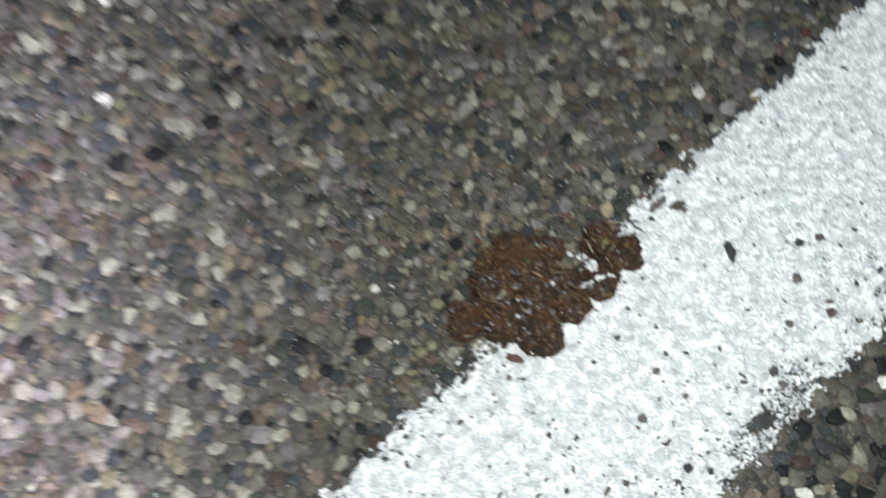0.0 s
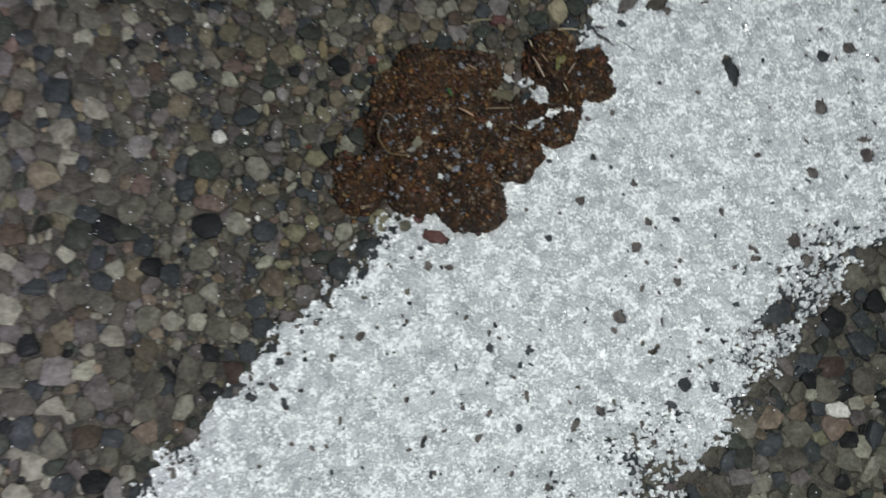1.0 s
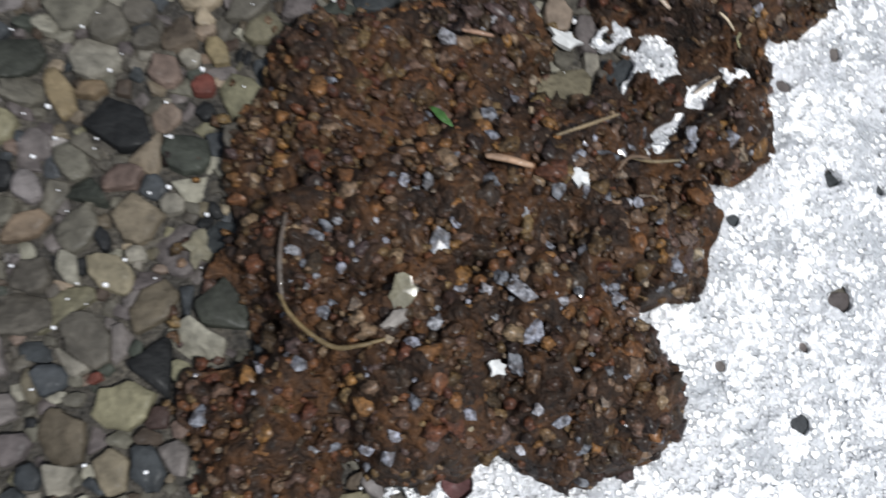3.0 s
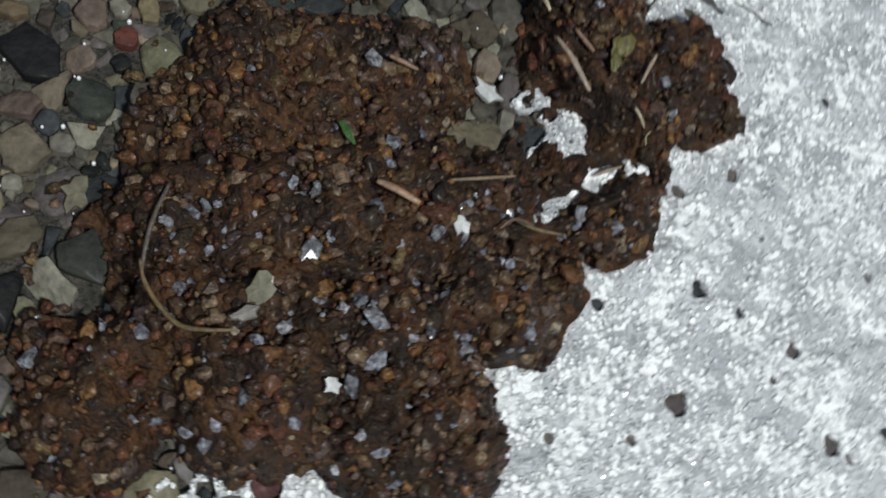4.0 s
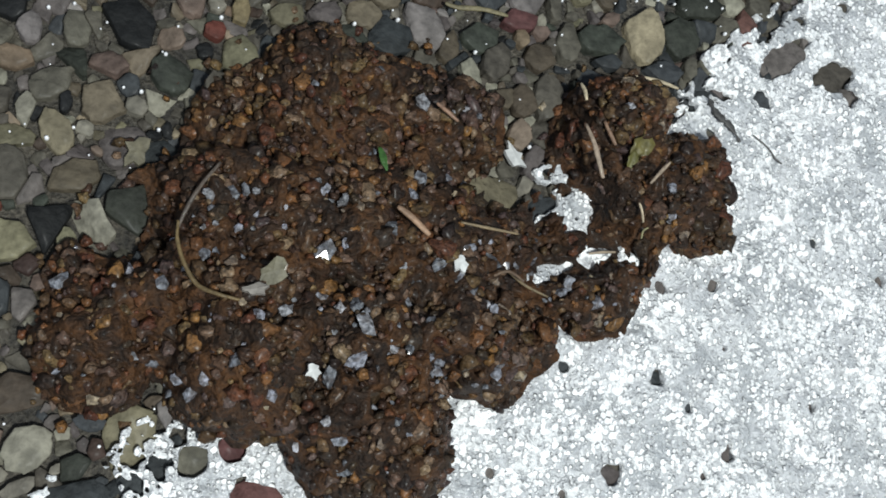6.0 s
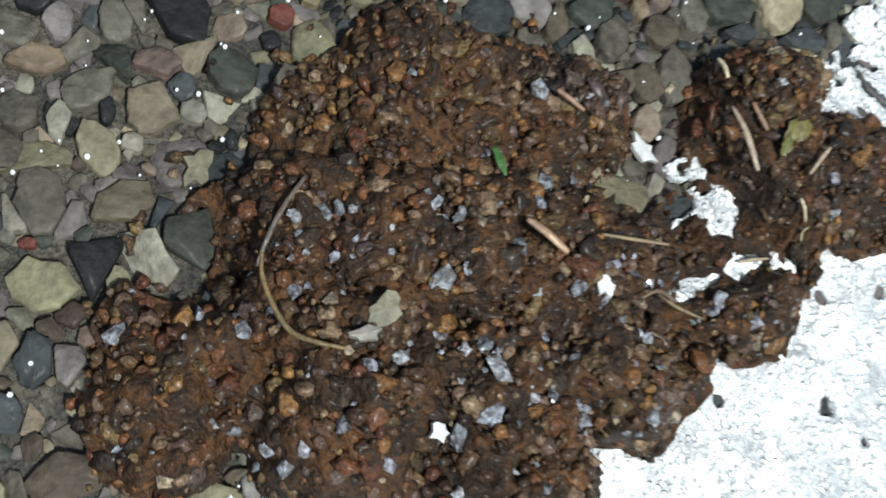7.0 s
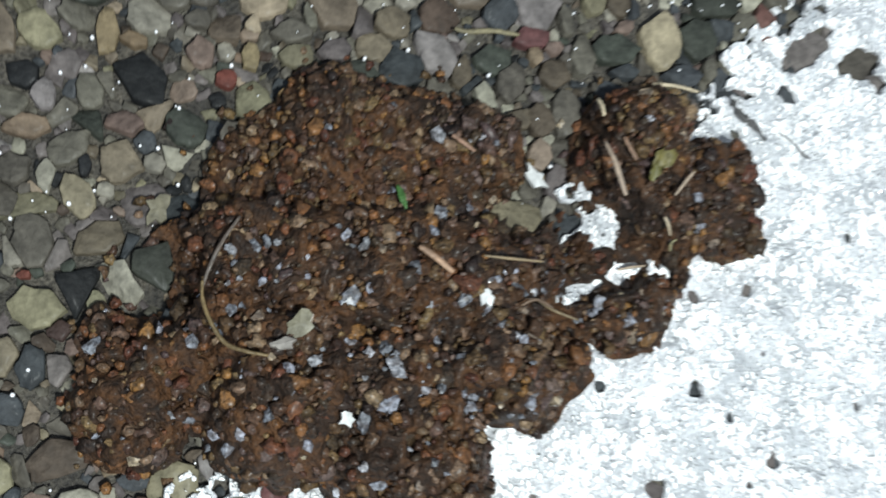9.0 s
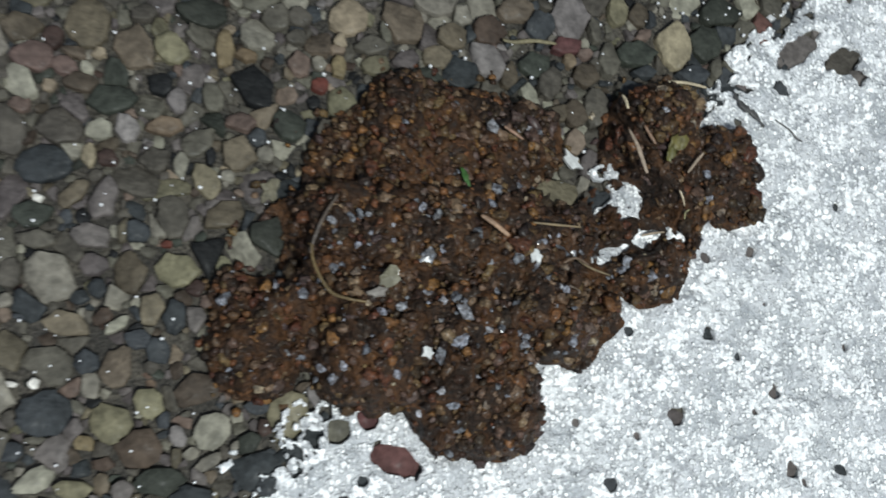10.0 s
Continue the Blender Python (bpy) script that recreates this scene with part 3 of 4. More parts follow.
def stone_mesh(poly, r, top, fine, tilt=0.12):
    """Vertices and faces of one chipping: a flat worn top with a narrow rounded rim over upright flanks."""
    mx, my = sum(p[0] for p in poly) / len(poly), sum(p[1] for p in poly) / len(poly)
    ring = []
    for p, q in zip(poly, poly[1:] + poly[:1]):
        away = math.hypot(q[0] - p[0], q[1] - p[1])
        for k in (rng.uniform(0.03, 0.13), 1 - rng.uniform(0.03, 0.13)) if away < 0.8 * r else (rng.uniform(0.03, 0.16), rng.uniform(0.35, 0.65), 1 - rng.uniform(0.03, 0.16)):
            w = 1 + rng.uniform(-0.09, 0.05)
            ring.append((mx + (p[0] + k * (q[0] - p[0]) - mx) * w, my + (p[1] + k * (q[1] - p[1]) - my) * w))
    n = len(ring)
    sx, sy = rng.gauss(0, tilt), rng.gauss(0, tilt)
    rim, low = min(0.00016, 0.09 * r), min(0.00016, 0.09 * r)
    profile = [(0, -0.0032), (0, top - low), (rim, top)]
    verts = []
    for no, (inset, z0) in enumerate(profile):
        for x, y in ring:
            k = 1 - inset / max(math.hypot(x - mx, y - my), 2 * rim)
            z = z0 + (sx * (x - mx) + sy * (y - my) + rng.uniform(-0.025, 0.025) * r if no else 0)
            verts.append((mx + (x - mx) * k, my + (y - my) * k, z))
    if fine:
        for x, y in ring:
            k = rng.uniform(0.42, 0.6)
            verts.append((mx + (x - mx) * k, my + (y - my) * k, top + sx * (x - mx) * k + sy * (y - my) * k + rng.uniform(-0.02, 0.03) * r))
    verts.append((mx, my, top + rng.uniform(0.0, 0.08) * r))
    faces, rings = [], 4 if fine else 3
    for no in range(rings - 1):
        for k in range(n):
            a, b = no * n + k, no * n + (k + 1) % n
            faces.append((a, b, b + n, a + n))
    for k in range(n):
        faces.append(((rings - 1) * n + k, (rings - 1) * n + (k + 1) % n, rings * n))
    return verts, faces


# ---- road ----
road = new("road", mesh_of("road", [(-60, -60, -0.0011), (60, -60, -0.0011), (60, 60, -0.0011), (-60, 60, -0.0011)], [(0, 1, 2, 3)], [BITUMEN], smooth=False))
tagged(road, "wet dark asphalt road with mixed worn chippings", "road", kind="structure")


FOUND = scatter_chips()


def lay_chips():
    found = FOUND + [(x, y, 1.15 * r * math.sqrt(long), rng.choice(("slate", "mauve", "mauve"))) for x, y, r, long, turn in SPECKS
                     if all((x - c[0]) ** 2 + (y - c[1]) ** 2 > 0.0025 ** 2 for c in CHIPS)]
    order = sorted(range(len(found)), key=lambda k: (found[k][0] - 0.035) ** 2 + ((found[k][1] - 0.04) * 1.5) ** 2)
    single = set()
    for k in order:
        u, v = line_uv(found[k][0], found[k][1])
        if v < 0.002 and len(single) < 295 and found[k][2] > 0.0013:
            single.add(k)
    polys = fitted_outlines(FOUND)
    verts, faces, index = [], [], []
    for k, (x, y, r, tone) in enumerate(found):
        u, v = line_uv(x, y)
        top = rng.uniform(0.0003, 0.0008) if k < len(CHIPS) else rng.uniform(-0.0007, 0.0005) - (0.0003 if r < 0.0018 else 0)
        if -0.001 < v < LINE_WIDE + 0.001:
            top = rng.uniform(-0.0005, -0.0001) if k < len(FOUND) else rng.uniform(-0.0001, 0.0001)
            if len(CHIPS) <= k < len(FOUND):
                tone = rng.choice(("slate", "slate", "grey", "grey", "slate", "mauve"))
        if v > LINE_WIDE and k >= len(CHIPS) and rng.random() < 0.5:
            tone = rng.choice(("slate", "green", "black", "grey"))
        vs, fs = stone_mesh(polys[k] if k < len(FOUND) else outline(r), r, top, k in single, 0.04 if 0.002 < v < LINE_WIDE - 0.002 else 0.10 if k < len(CHIPS) else 0.28)
        if k in single:
            child("stone", mesh_of("stone", vs, fs, [STONE[tone]]), road, Matrix.Translation((x, y, 0)))
        else:
            o = len(verts)
            verts += [(a + x, b + y, c) for a, b, c in vs]
            faces += [tuple(q + o for q in f) for f in fs]
            index += [TONE_NAMES.index(tone)] * len(fs)
    # loose beads, whose white colour gives the sparkle among the stones
    grit_v, grit_f = [], []
    for k in range(2600):
        x, y = rng.uniform(X0, X1), rng.uniform(Y0, Y1)
        if k < 900:
            x, y = rng.uniform(-0.07, 0.11), rng.uniform(-0.02, 0.10)
        u, v = line_uv(x, y)
        if k < 900 and v > -0.002:
            continue
        if rng.random() > math.exp(-max(0, -v) / 0.05) and rng.random() > 0.35:
            continue
        r, o = 0.00010 + 0.00020 * rng.random() ** 1.6, len(grit_v)
        z = rng.uniform(0.0003, 0.0009)
        for a in range(3):
            for b in range(6):
                grit_v.append((x + r * math.cos(b * 1.047) * (1, 0.87, 0.5)[a], y + r * math.sin(b * 1.047) * (1, 0.87, 0.5)[a], z + r * (-0.9, 0.5, 0.87)[a]))
        grit_v.append((x, y, z + r))
        for a in range(2):
            grit_f += [(o + a * 6 + b, o + a * 6 + (b + 1) % 6, o + a * 6 + 6 + (b + 1) % 6, o + a * 6 + 6 + b) for b in range(6)]
        grit_f += [(o + 12 + b, o + 12 + (b + 1) % 6, o + 18) for b in range(6)]
    child("loose_beads", mesh_of("loose_beads", grit_v, grit_f, [BEAD]), road, label="loose tiny white glass beads between the stones", kind="stuff")
    child("chippings", mesh_of("chippings", verts, faces, [STONE[k] for k in TONE_NAMES], index), road, label="packed small wet stones of many colours", kind="stuff")


# ---- white line ----
SPECKS = []


def speck(x, y, r, long=1.0, turn=0.0):
    """A hole in the paint through which a stone shows."""
    SPECKS.append((x, y, r, long, radians(turn)))


speck(0.1073, 0.0371, 0.0009)
speck(0.0757, 0.0026, 0.0015)
speck(0.0684, 0.0161, 0.0009)
speck(0.0949, -0.0060, 0.0013)
speck(0.1038, -0.0062, 0.0012)
speck(0.0641, -0.0072, 0.0011)
speck(0.0826, 0.0283, 0.0009)
speck(0.0907, 0.0293, 0.0008)
speck(0.0925, 0.0205, 0.0005)
speck(0.0820, 0.0157, 0.0010)
speck(0.0871, 0.0123, 0.0008)
speck(0.0929, 0.0063, 0.0012)
speck(0.0891, 0.0032, 0.0008)
speck(0.0689, -0.0001, 0.0007)
speck(0.0588, 0.0022, 0.0008)
speck(0.1063, 0.0132, 0.0008)
speck(0.1144, 0.0605, 0.0014)
speck(0.0991, 0.0578, 0.0014)
speck(0.1028, 0.0649, 0.0020, 2.6, 40)
speck(0.0966, -0.0552, 0.0020)
speck(0.0417, -0.0371, 0.0013)
speck(0.0528, -0.0394, 0.0012)
speck(0.0706, -0.0593, 0.0013)
speck(0.0464, -0.0607, 0.0010)
speck(0.0899, -0.0132, 0.0017)
speck(0.1192, 0.0328, 0.0010)
speck(0.1008, -0.0251, 0.0012)
speck(0.0812, -0.0333, 0.0021)
speck(0.1057, -0.0573, 0.0014)
speck(0.1579, 0.0241, 0.0024)
speck(0.1625, 0.0408, 0.0021)
speck(0.1721, 0.0426, 0.0021)
speck(0.1692, 0.0071, 0.0024)
speck(0.1503, 0.0032, 0.0020)
speck(0.1586, -0.0233, 0.0020)
speck(0.1395, -0.0173, 0.0020)
speck(-0.0265, -0.0417, 0.0013)
speck(0.0011, -0.0126, 0.0013)
speck(0.0276, -0.0112, 0.0012)
speck(0.0226, 0.0014, 0.0018)
speck(0.0268, 0.0029, 0.0015)
speck(0.0572, 0.0398, 0.0040)
speck(0.0309, -0.0028, 0.0022, 1.7, -25)
speck(0.1312, 0.0389, 0.0024, 2.2, -83)
speck(0.1300, -0.0383, 0.0032, 2.2, 27)
speck(0.1118, 0.0636, 0.0023, 1.7, 26)


def stone_joints(X, Y):
    """For each place on the line: how far it is to the joint with the next stone, and a chance value of the stone under it."""
    best, second, chance = np.full(X.shape, 9.0), np.full(X.shape, 9.0), np.zeros(X.shape)
    u0, v0 = -0.17, -0.008
    step = 0.00040
    for x, y, r, tone in FOUND:
        u, v = line_uv(x, y)
        if not (-0.18 < u < 0.30 and -0.016 < v < LINE_WIDE + 0.016):
            continue
        i, j, k = int((u - u0) / step), int((v - v0) / step), int((1.6 * r + 0.0035) / step)
        s = (slice(max(0, j - k), max(0, j + k)), slice(max(0, i - k), max(0, i + k)))
        if best[s].size == 0:
            continue
        d = np.sqrt(np.maximum((X[s] - x) ** 2 + (Y[s] - y) ** 2, 0)) - r
        nearer = d < best[s]
        second[s] = np.where(nearer, best[s], np.minimum(second[s], d))
        chance[s] = np.where(nearer, rng.random(), chance[s])
        best[s] = np.where(nearer, d, best[s])
    return np.clip((second - best) / 2 + (vnoise(X, Y, 0.0013, 26) - 0.5) * 0.0005, 0, 0.003), chance


def paint_line():
    step = 0.00040
    us, vs = np.arange(-0.17, 0.29, step), np.arange(-0.008, LINE_WIDE + 0.008, step)
    U, V = np.meshgrid(us, vs)
    U = U + (vnoise(U, V, 0.0012, 5) - 0.5) * step * 0.5
    X = LINE_AT[0] + U * COS + V * SIN
    Y = LINE_AT[1] + U * SIN - V * COS
    joint, chance = stone_joints(X, Y)
    far = LINE_WIDE - V
    rough = (vnoise(X, Y, 0.0022, 2) - 0.5) * 0.0026 + (vnoise(X, Y, 0.0009, 3) - 0.5) * 0.0012
    wide = (vnoise(X, Y, 0.02, 8) - 0.5) * 0.003
    value = np.minimum(V + (chance - 0.55) * 0.0075, far + (chance - 0.45) * 0.0055) + rough + wide
    # open joints near both edges, many more towards the lower edge
    open_up = np.exp(-np.maximum(V, 0) / 0.010) * 1.1 + np.exp(-np.maximum(far, 0) / 0.030) * 0.95
    crack = 0.00026 * open_up * (0.25 + 1.4 * vnoise(X, Y, 0.005, 24)) + 0.0011 * (vnoise(X, Y, 0.0030, 25) - 0.92)
    inner = np.clip((V - 0.008) / 0.008, 0, 1) * np.clip((far - 0.030) / 0.012, 0, 1)
    value = np.minimum(value, joint - crack + 0.00012 + 0.0006 * inner)
    # fine wandering cracks, thickest towards the lower edge
    patchy = np.clip(1.5 * vnoise(X, Y, 0.008, 85) + 0.15, 0, 1.3)
    for size, seed in ((0.0011, 81), (0.0016, 82), (0.0026, 83)):
        ridge = np.abs(vnoise(X, Y, size, seed) - 0.5) * size * 1.3
        value = np.minimum(value, ridge - 0.00025 * patchy * (0.60 * np.exp(-np.maximum(V, 0) / 0.011) + np.exp(-np.maximum(far, 0) / 0.030)) + 0.00008)
    # pits worn through
    wear = 0.60 * vnoise(X, Y, 0.0026, 21) + 0.40 * vnoise(X, Y, 0.0012, 22)
    edge = np.exp(-np.maximum(far, 0) / 0.034) * 0.07 + np.exp(-np.maximum(V, 0) / 0.008) * 0.15
    value = np.minimum(value, (0.87 - edge - wear) * 0.012 + 0.003 * inner * ((U > -0.02) & (U < 0.09)))
    for n in range(800):
        u, v = rng.uniform(-0.17, 0.29), LINE_WIDE * (1 - rng.random() ** 1.5)
        if -0.02 < u < 0.09 and v < 0.055:
            continue
        speck(LINE_AT[0] + u * COS + v * SIN, LINE_AT[1] + u * SIN - v * COS, rng.uniform(0.0003, 0.0011) if n < 180 else rng.uniform(0.0002, 0.0006), rng.uniform(1, 2.4), rng.uniform(0, 180))
    for x, y, r, long, turn in SPECKS:
        u, v = line_uv(x, y)
        i, j, k = int((u + 0.17) / step), int((v + 0.008) / step), int(r * long * 1.6 / step) + 2
        if i < 0 or j < 0:
            continue
        s = (slice(max(0, j - k), j + k), slice(max(0, i - k), i + k))
        if value[s].size == 0:
            continue
        dx, dy = X[s] - x, Y[s] - y
        a, b = dx * math.cos(turn) + dy * math.sin(turn), dy * math.cos(turn) - dx * math.sin(turn)
        d = np.sqrt((a / long) ** 2 + b ** 2) - r * ((0.45 + 1.05 * vnoise(X[s], Y[s], 0.0010, 31)) if r < 0.0018 else (0.8 + 0.4 * vnoise(X[s], Y[s], 0.0014, 31)))
        value[s] = np.minimum(value[s], d)
    Z = 0.00005 + (0.00070 + 0.00090 * np.exp(-np.maximum(far, 0) / 0.035)) * (1 - np.exp(-joint / 0.0008)) + (chance - 0.5) * 0.0005 + (vnoise(X, Y, 0.0065, 41) - 0.5) * 0.0010 + (vnoise(X, Y, 0.0022, 42) - 0.5) * 0.0005 + (vnoise(X, Y, 0.0011, 43) - 0.5) * 0.0004
    Z = np.maximum(Z + 0.0003, 0.00025)
    verts, faces = cut_sheet(X, Y, value, Z, 0.0012)
    line = new("road_line", mesh_of("road_line", verts, faces, [PAINT]))
    tagged(line, "worn white thermoplastic line with glass beads on wet asphalt", "road marking", kind="structure")
    # beads pressed into the paint
    ico = [(0, 0, 1)] + [(0.894 * math.cos(1.2566 * k), 0.894 * math.sin(1.2566 * k), 0.447) for k in range(5)] + [(0.894 * math.cos(1.2566 * k + 0.628), 0.894 * math.sin(1.2566 * k + 0.628), -0.447) for k in range(5)]
    tri = [(0, 1 + k, 1 + (k + 1) % 5) for k in range(5)] + [(1 + k, 6 + k, 1 + (k + 1) % 5) for k in range(5)] + [(6 + k, 6 + (k + 1) % 5, 1 + (k + 1) % 5) for k in range(5)]
    ball = [Vector(c) for c in ico]
    bv, bf = [], []
    n = 75000
    J, I = nrng.integers(2, U.shape[0] - 2, n), nrng.integers(2, U.shape[1] - 2, n)
    thick = 0.5 * vnoise(X[J, I], Y[J, I], 0.012, 51) + 0.5 * vnoise(X[J, I], Y[J, I], 0.003, 52) + 0.35 * np.exp(-np.maximum(far[J, I], 0) / 0.03)
    for j, i, q in zip(J, I, thick):
        if value[j, i] < 0.0002 or rng.random() > 2.2 * q - 0.55:
            continue
        r = rng.uniform(0.00014, 0.00036)
        o, x, y, z = len(bv), X[j, i] + rng.uniform(-1, 1) * step / 2, Y[j, i] + rng.uniform(-1, 1) * step / 2, Z[j, i] + 0.25 * r
        turn = Euler((rng.uniform(-0.5, 0.5), rng.uniform(-0.5, 0.5), rng.uniform(0, 6.28))).to_matrix() * r
        bv += [tuple(Vector((x, y, z)) + turn @ c) for c in ball]
        bf += [(a + o, b + o, c + o) for a, b, c in tri]
    child("glass_beads", mesh_of("glass_beads", bv, bf, [BEAD], smooth=False), line, label="tiny bright reflecting glass beads", kind="stuff")
    # the line runs on, beyond the worn stretch
    sv, sf = [], []
    for a, b in ((-12.0, -0.17), (0.29, 12.0)):
        o = len(sv)
        for u, v in ((a, 0), (b, 0), (b, LINE_WIDE), (a, LINE_WIDE)):
            sv.append((LINE_AT[0] + u * COS + v * SIN, LINE_AT[1] + u * SIN - v * COS, 0.0003))
        for k in range(4):
            x, y, z = sv[o + k]
            sv.append((x, y, -0.003))
        sf += [(o, o + 3, o + 2, o + 1)] + [(o + k, o + (k + 1) % 4, o + 4 + (k + 1) % 4, o + 4 + k) for k in range(4)]
    child("line_strip", mesh_of("line_strip", sv, sf, [PAINT], smooth=False), line)


# ---- clod of wet soil ----
LOBES = [  # centre, half lengths, turn, height
    (0.0359, 0.0409, 0.0188, 0.0125, 0.25, 0.0075), (0.0344, 0.0460, 0.0097, 0.0100, -0.35, 0.008), (0.0470, 0.0443, 0.0117, 0.0066, 0.31, 0.007),
    (0.0377, 0.0280, 0.0258, 0.0115, -0.04, 0.012), (0.0110, 0.0164, 0.0071, 0.0102, -0.01, 0.006), (0.0076, 0.0172, 0.0024, 0.0079, -0.35, 0.005),
    (0.0272, 0.0166, 0.0097, 0.0124, -0.02, 0.0135), (0.0446, 0.0076, 0.0077, 0.0109, 0.18, 0.012), (0.0520, 0.0189, 0.0147, 0.0073, -0.24, 0.012),
    (0.0692, 0.0300, 0.0102, 0.0093, -0.31, 0.0045), (0.0745, 0.0498, 0.0079, 0.0067, 0.32, 0.009), (0.0805, 0.0412, 0.0106, 0.0080, 0.04, 0.0060, 7.0), (0.0882, 0.0364, 0.0030, 0.0029, 0.06, 0.0045, 9.0),
    (0.0727, 0.0387, 0.0125, 0.0044, -0.96, 0.008), (0.0406, 0.0127, 0.0110, 0.0153, 0.33, 0.013), (0.0216, 0.0227, 0.0141, 0.0137, -0.38, 0.0075),
]
GAPS = [
    (0.0650, 0.0381, 0.0011, 0.0032, -0.35), (0.0685, 0.0366, 0.0026, 0.0028, 0.5), (0.0698, 0.0349, 0.0012, 0.0011, 0.0), (0.0661, 0.0290, 0.0026, 0.0011, 0.28),
    (0.0720, 0.0313, 0.0031, 0.0013, 0.42), (0.0764, 0.0311, 0.0009, 0.0005, -0.5), (0.0640, 0.0459, 0.0009, 0.0090, -0.12), (0.0602, 0.0438, 0.0022, 0.0044, 0.1), (0.0570, 0.0375, 0.0020, 0.0014, 0.4), (0.0594, 0.0792, 0.0171, 0.0090, -0.33), (0.0724, 0.0033, 0.0095, 0.0140, 0.45), (0.0107, 0.0286, 0.0041, 0.0051, 0.0),
]


def oval(x, y, cx, cy, rx, ry, turn, square=2.6):
    c, s = math.cos(turn), math.sin(turn)
    return np.abs(((x - cx) * c + (y - cy) * s) / rx) ** square + np.abs(((y - cy) * c - (x - cx) * s) / ry) ** square


def clod_field(x, y):
    """The clod's height over the road; below nought where it does not lie."""
    x, y = (x + (vnoise(x, y, 0.0035, 61) - 0.5) * 0.0014 + (vnoise(x, y, 0.0014, 62) - 0.5) * 0.0010,
            y + (vnoise(x, y, 0.0035, 63) - 0.5) * 0.0014 + (vnoise(x, y, 0.0014, 64) - 0.5) * 0.0010)
    best = np.full(np.shape(x), -0.01)
    for cx, cy, rx, ry, turn, h, *square in LOBES:
        d = oval(x, y, cx, cy, rx, ry, turn, *square)
        best = np.maximum(best, np.where(d < 1, h * np.clip(1 - d, 0, 1) ** 0.6, (1 - d) * 0.004))
    for cx, cy, rx, ry, turn in GAPS:
        best = np.minimum(best, (oval(x, y, cx, cy, rx, ry, turn) ** 0.5 - 1) * 1.6 * min(rx, ry))
    return best


def rock_mesh(name, mats, seed, sub=2):
    """A small uneven grain, radius one."""
    bm = bmesh.new()
    bmesh.ops.create_icosphere(bm, subdivisions=sub, radius=1.0)
    r = random.Random(seed)
    s = Vector((r.uniform(0.9, 1.4), r.uniform(0.75, 1.05), r.uniform(0.45, 0.75)))
    for v in bm.verts:
        k = 1 + 0.75 * noise.noise(v.co * 1.3 + Vector((seed * 3.1, 0, 0))) + 0.4 * noise.noise(v.co * 2.9 + Vector((0, seed * 2.3, 0))) + r.uniform(-0.05, 0.05)
        v.co = Vector((v.co.x * s.x, v.co.y * s.y, v.co.z * s.z)) * k
    me = bpy.data.meshes.new(name)
    bm.to_mesh(me)
    bm.free()
    for m in mats:
        me.materials.append(m)
    me.polygons.foreach_set("use_smooth", np.full(len(me.polygons), sub > 1))
    return me


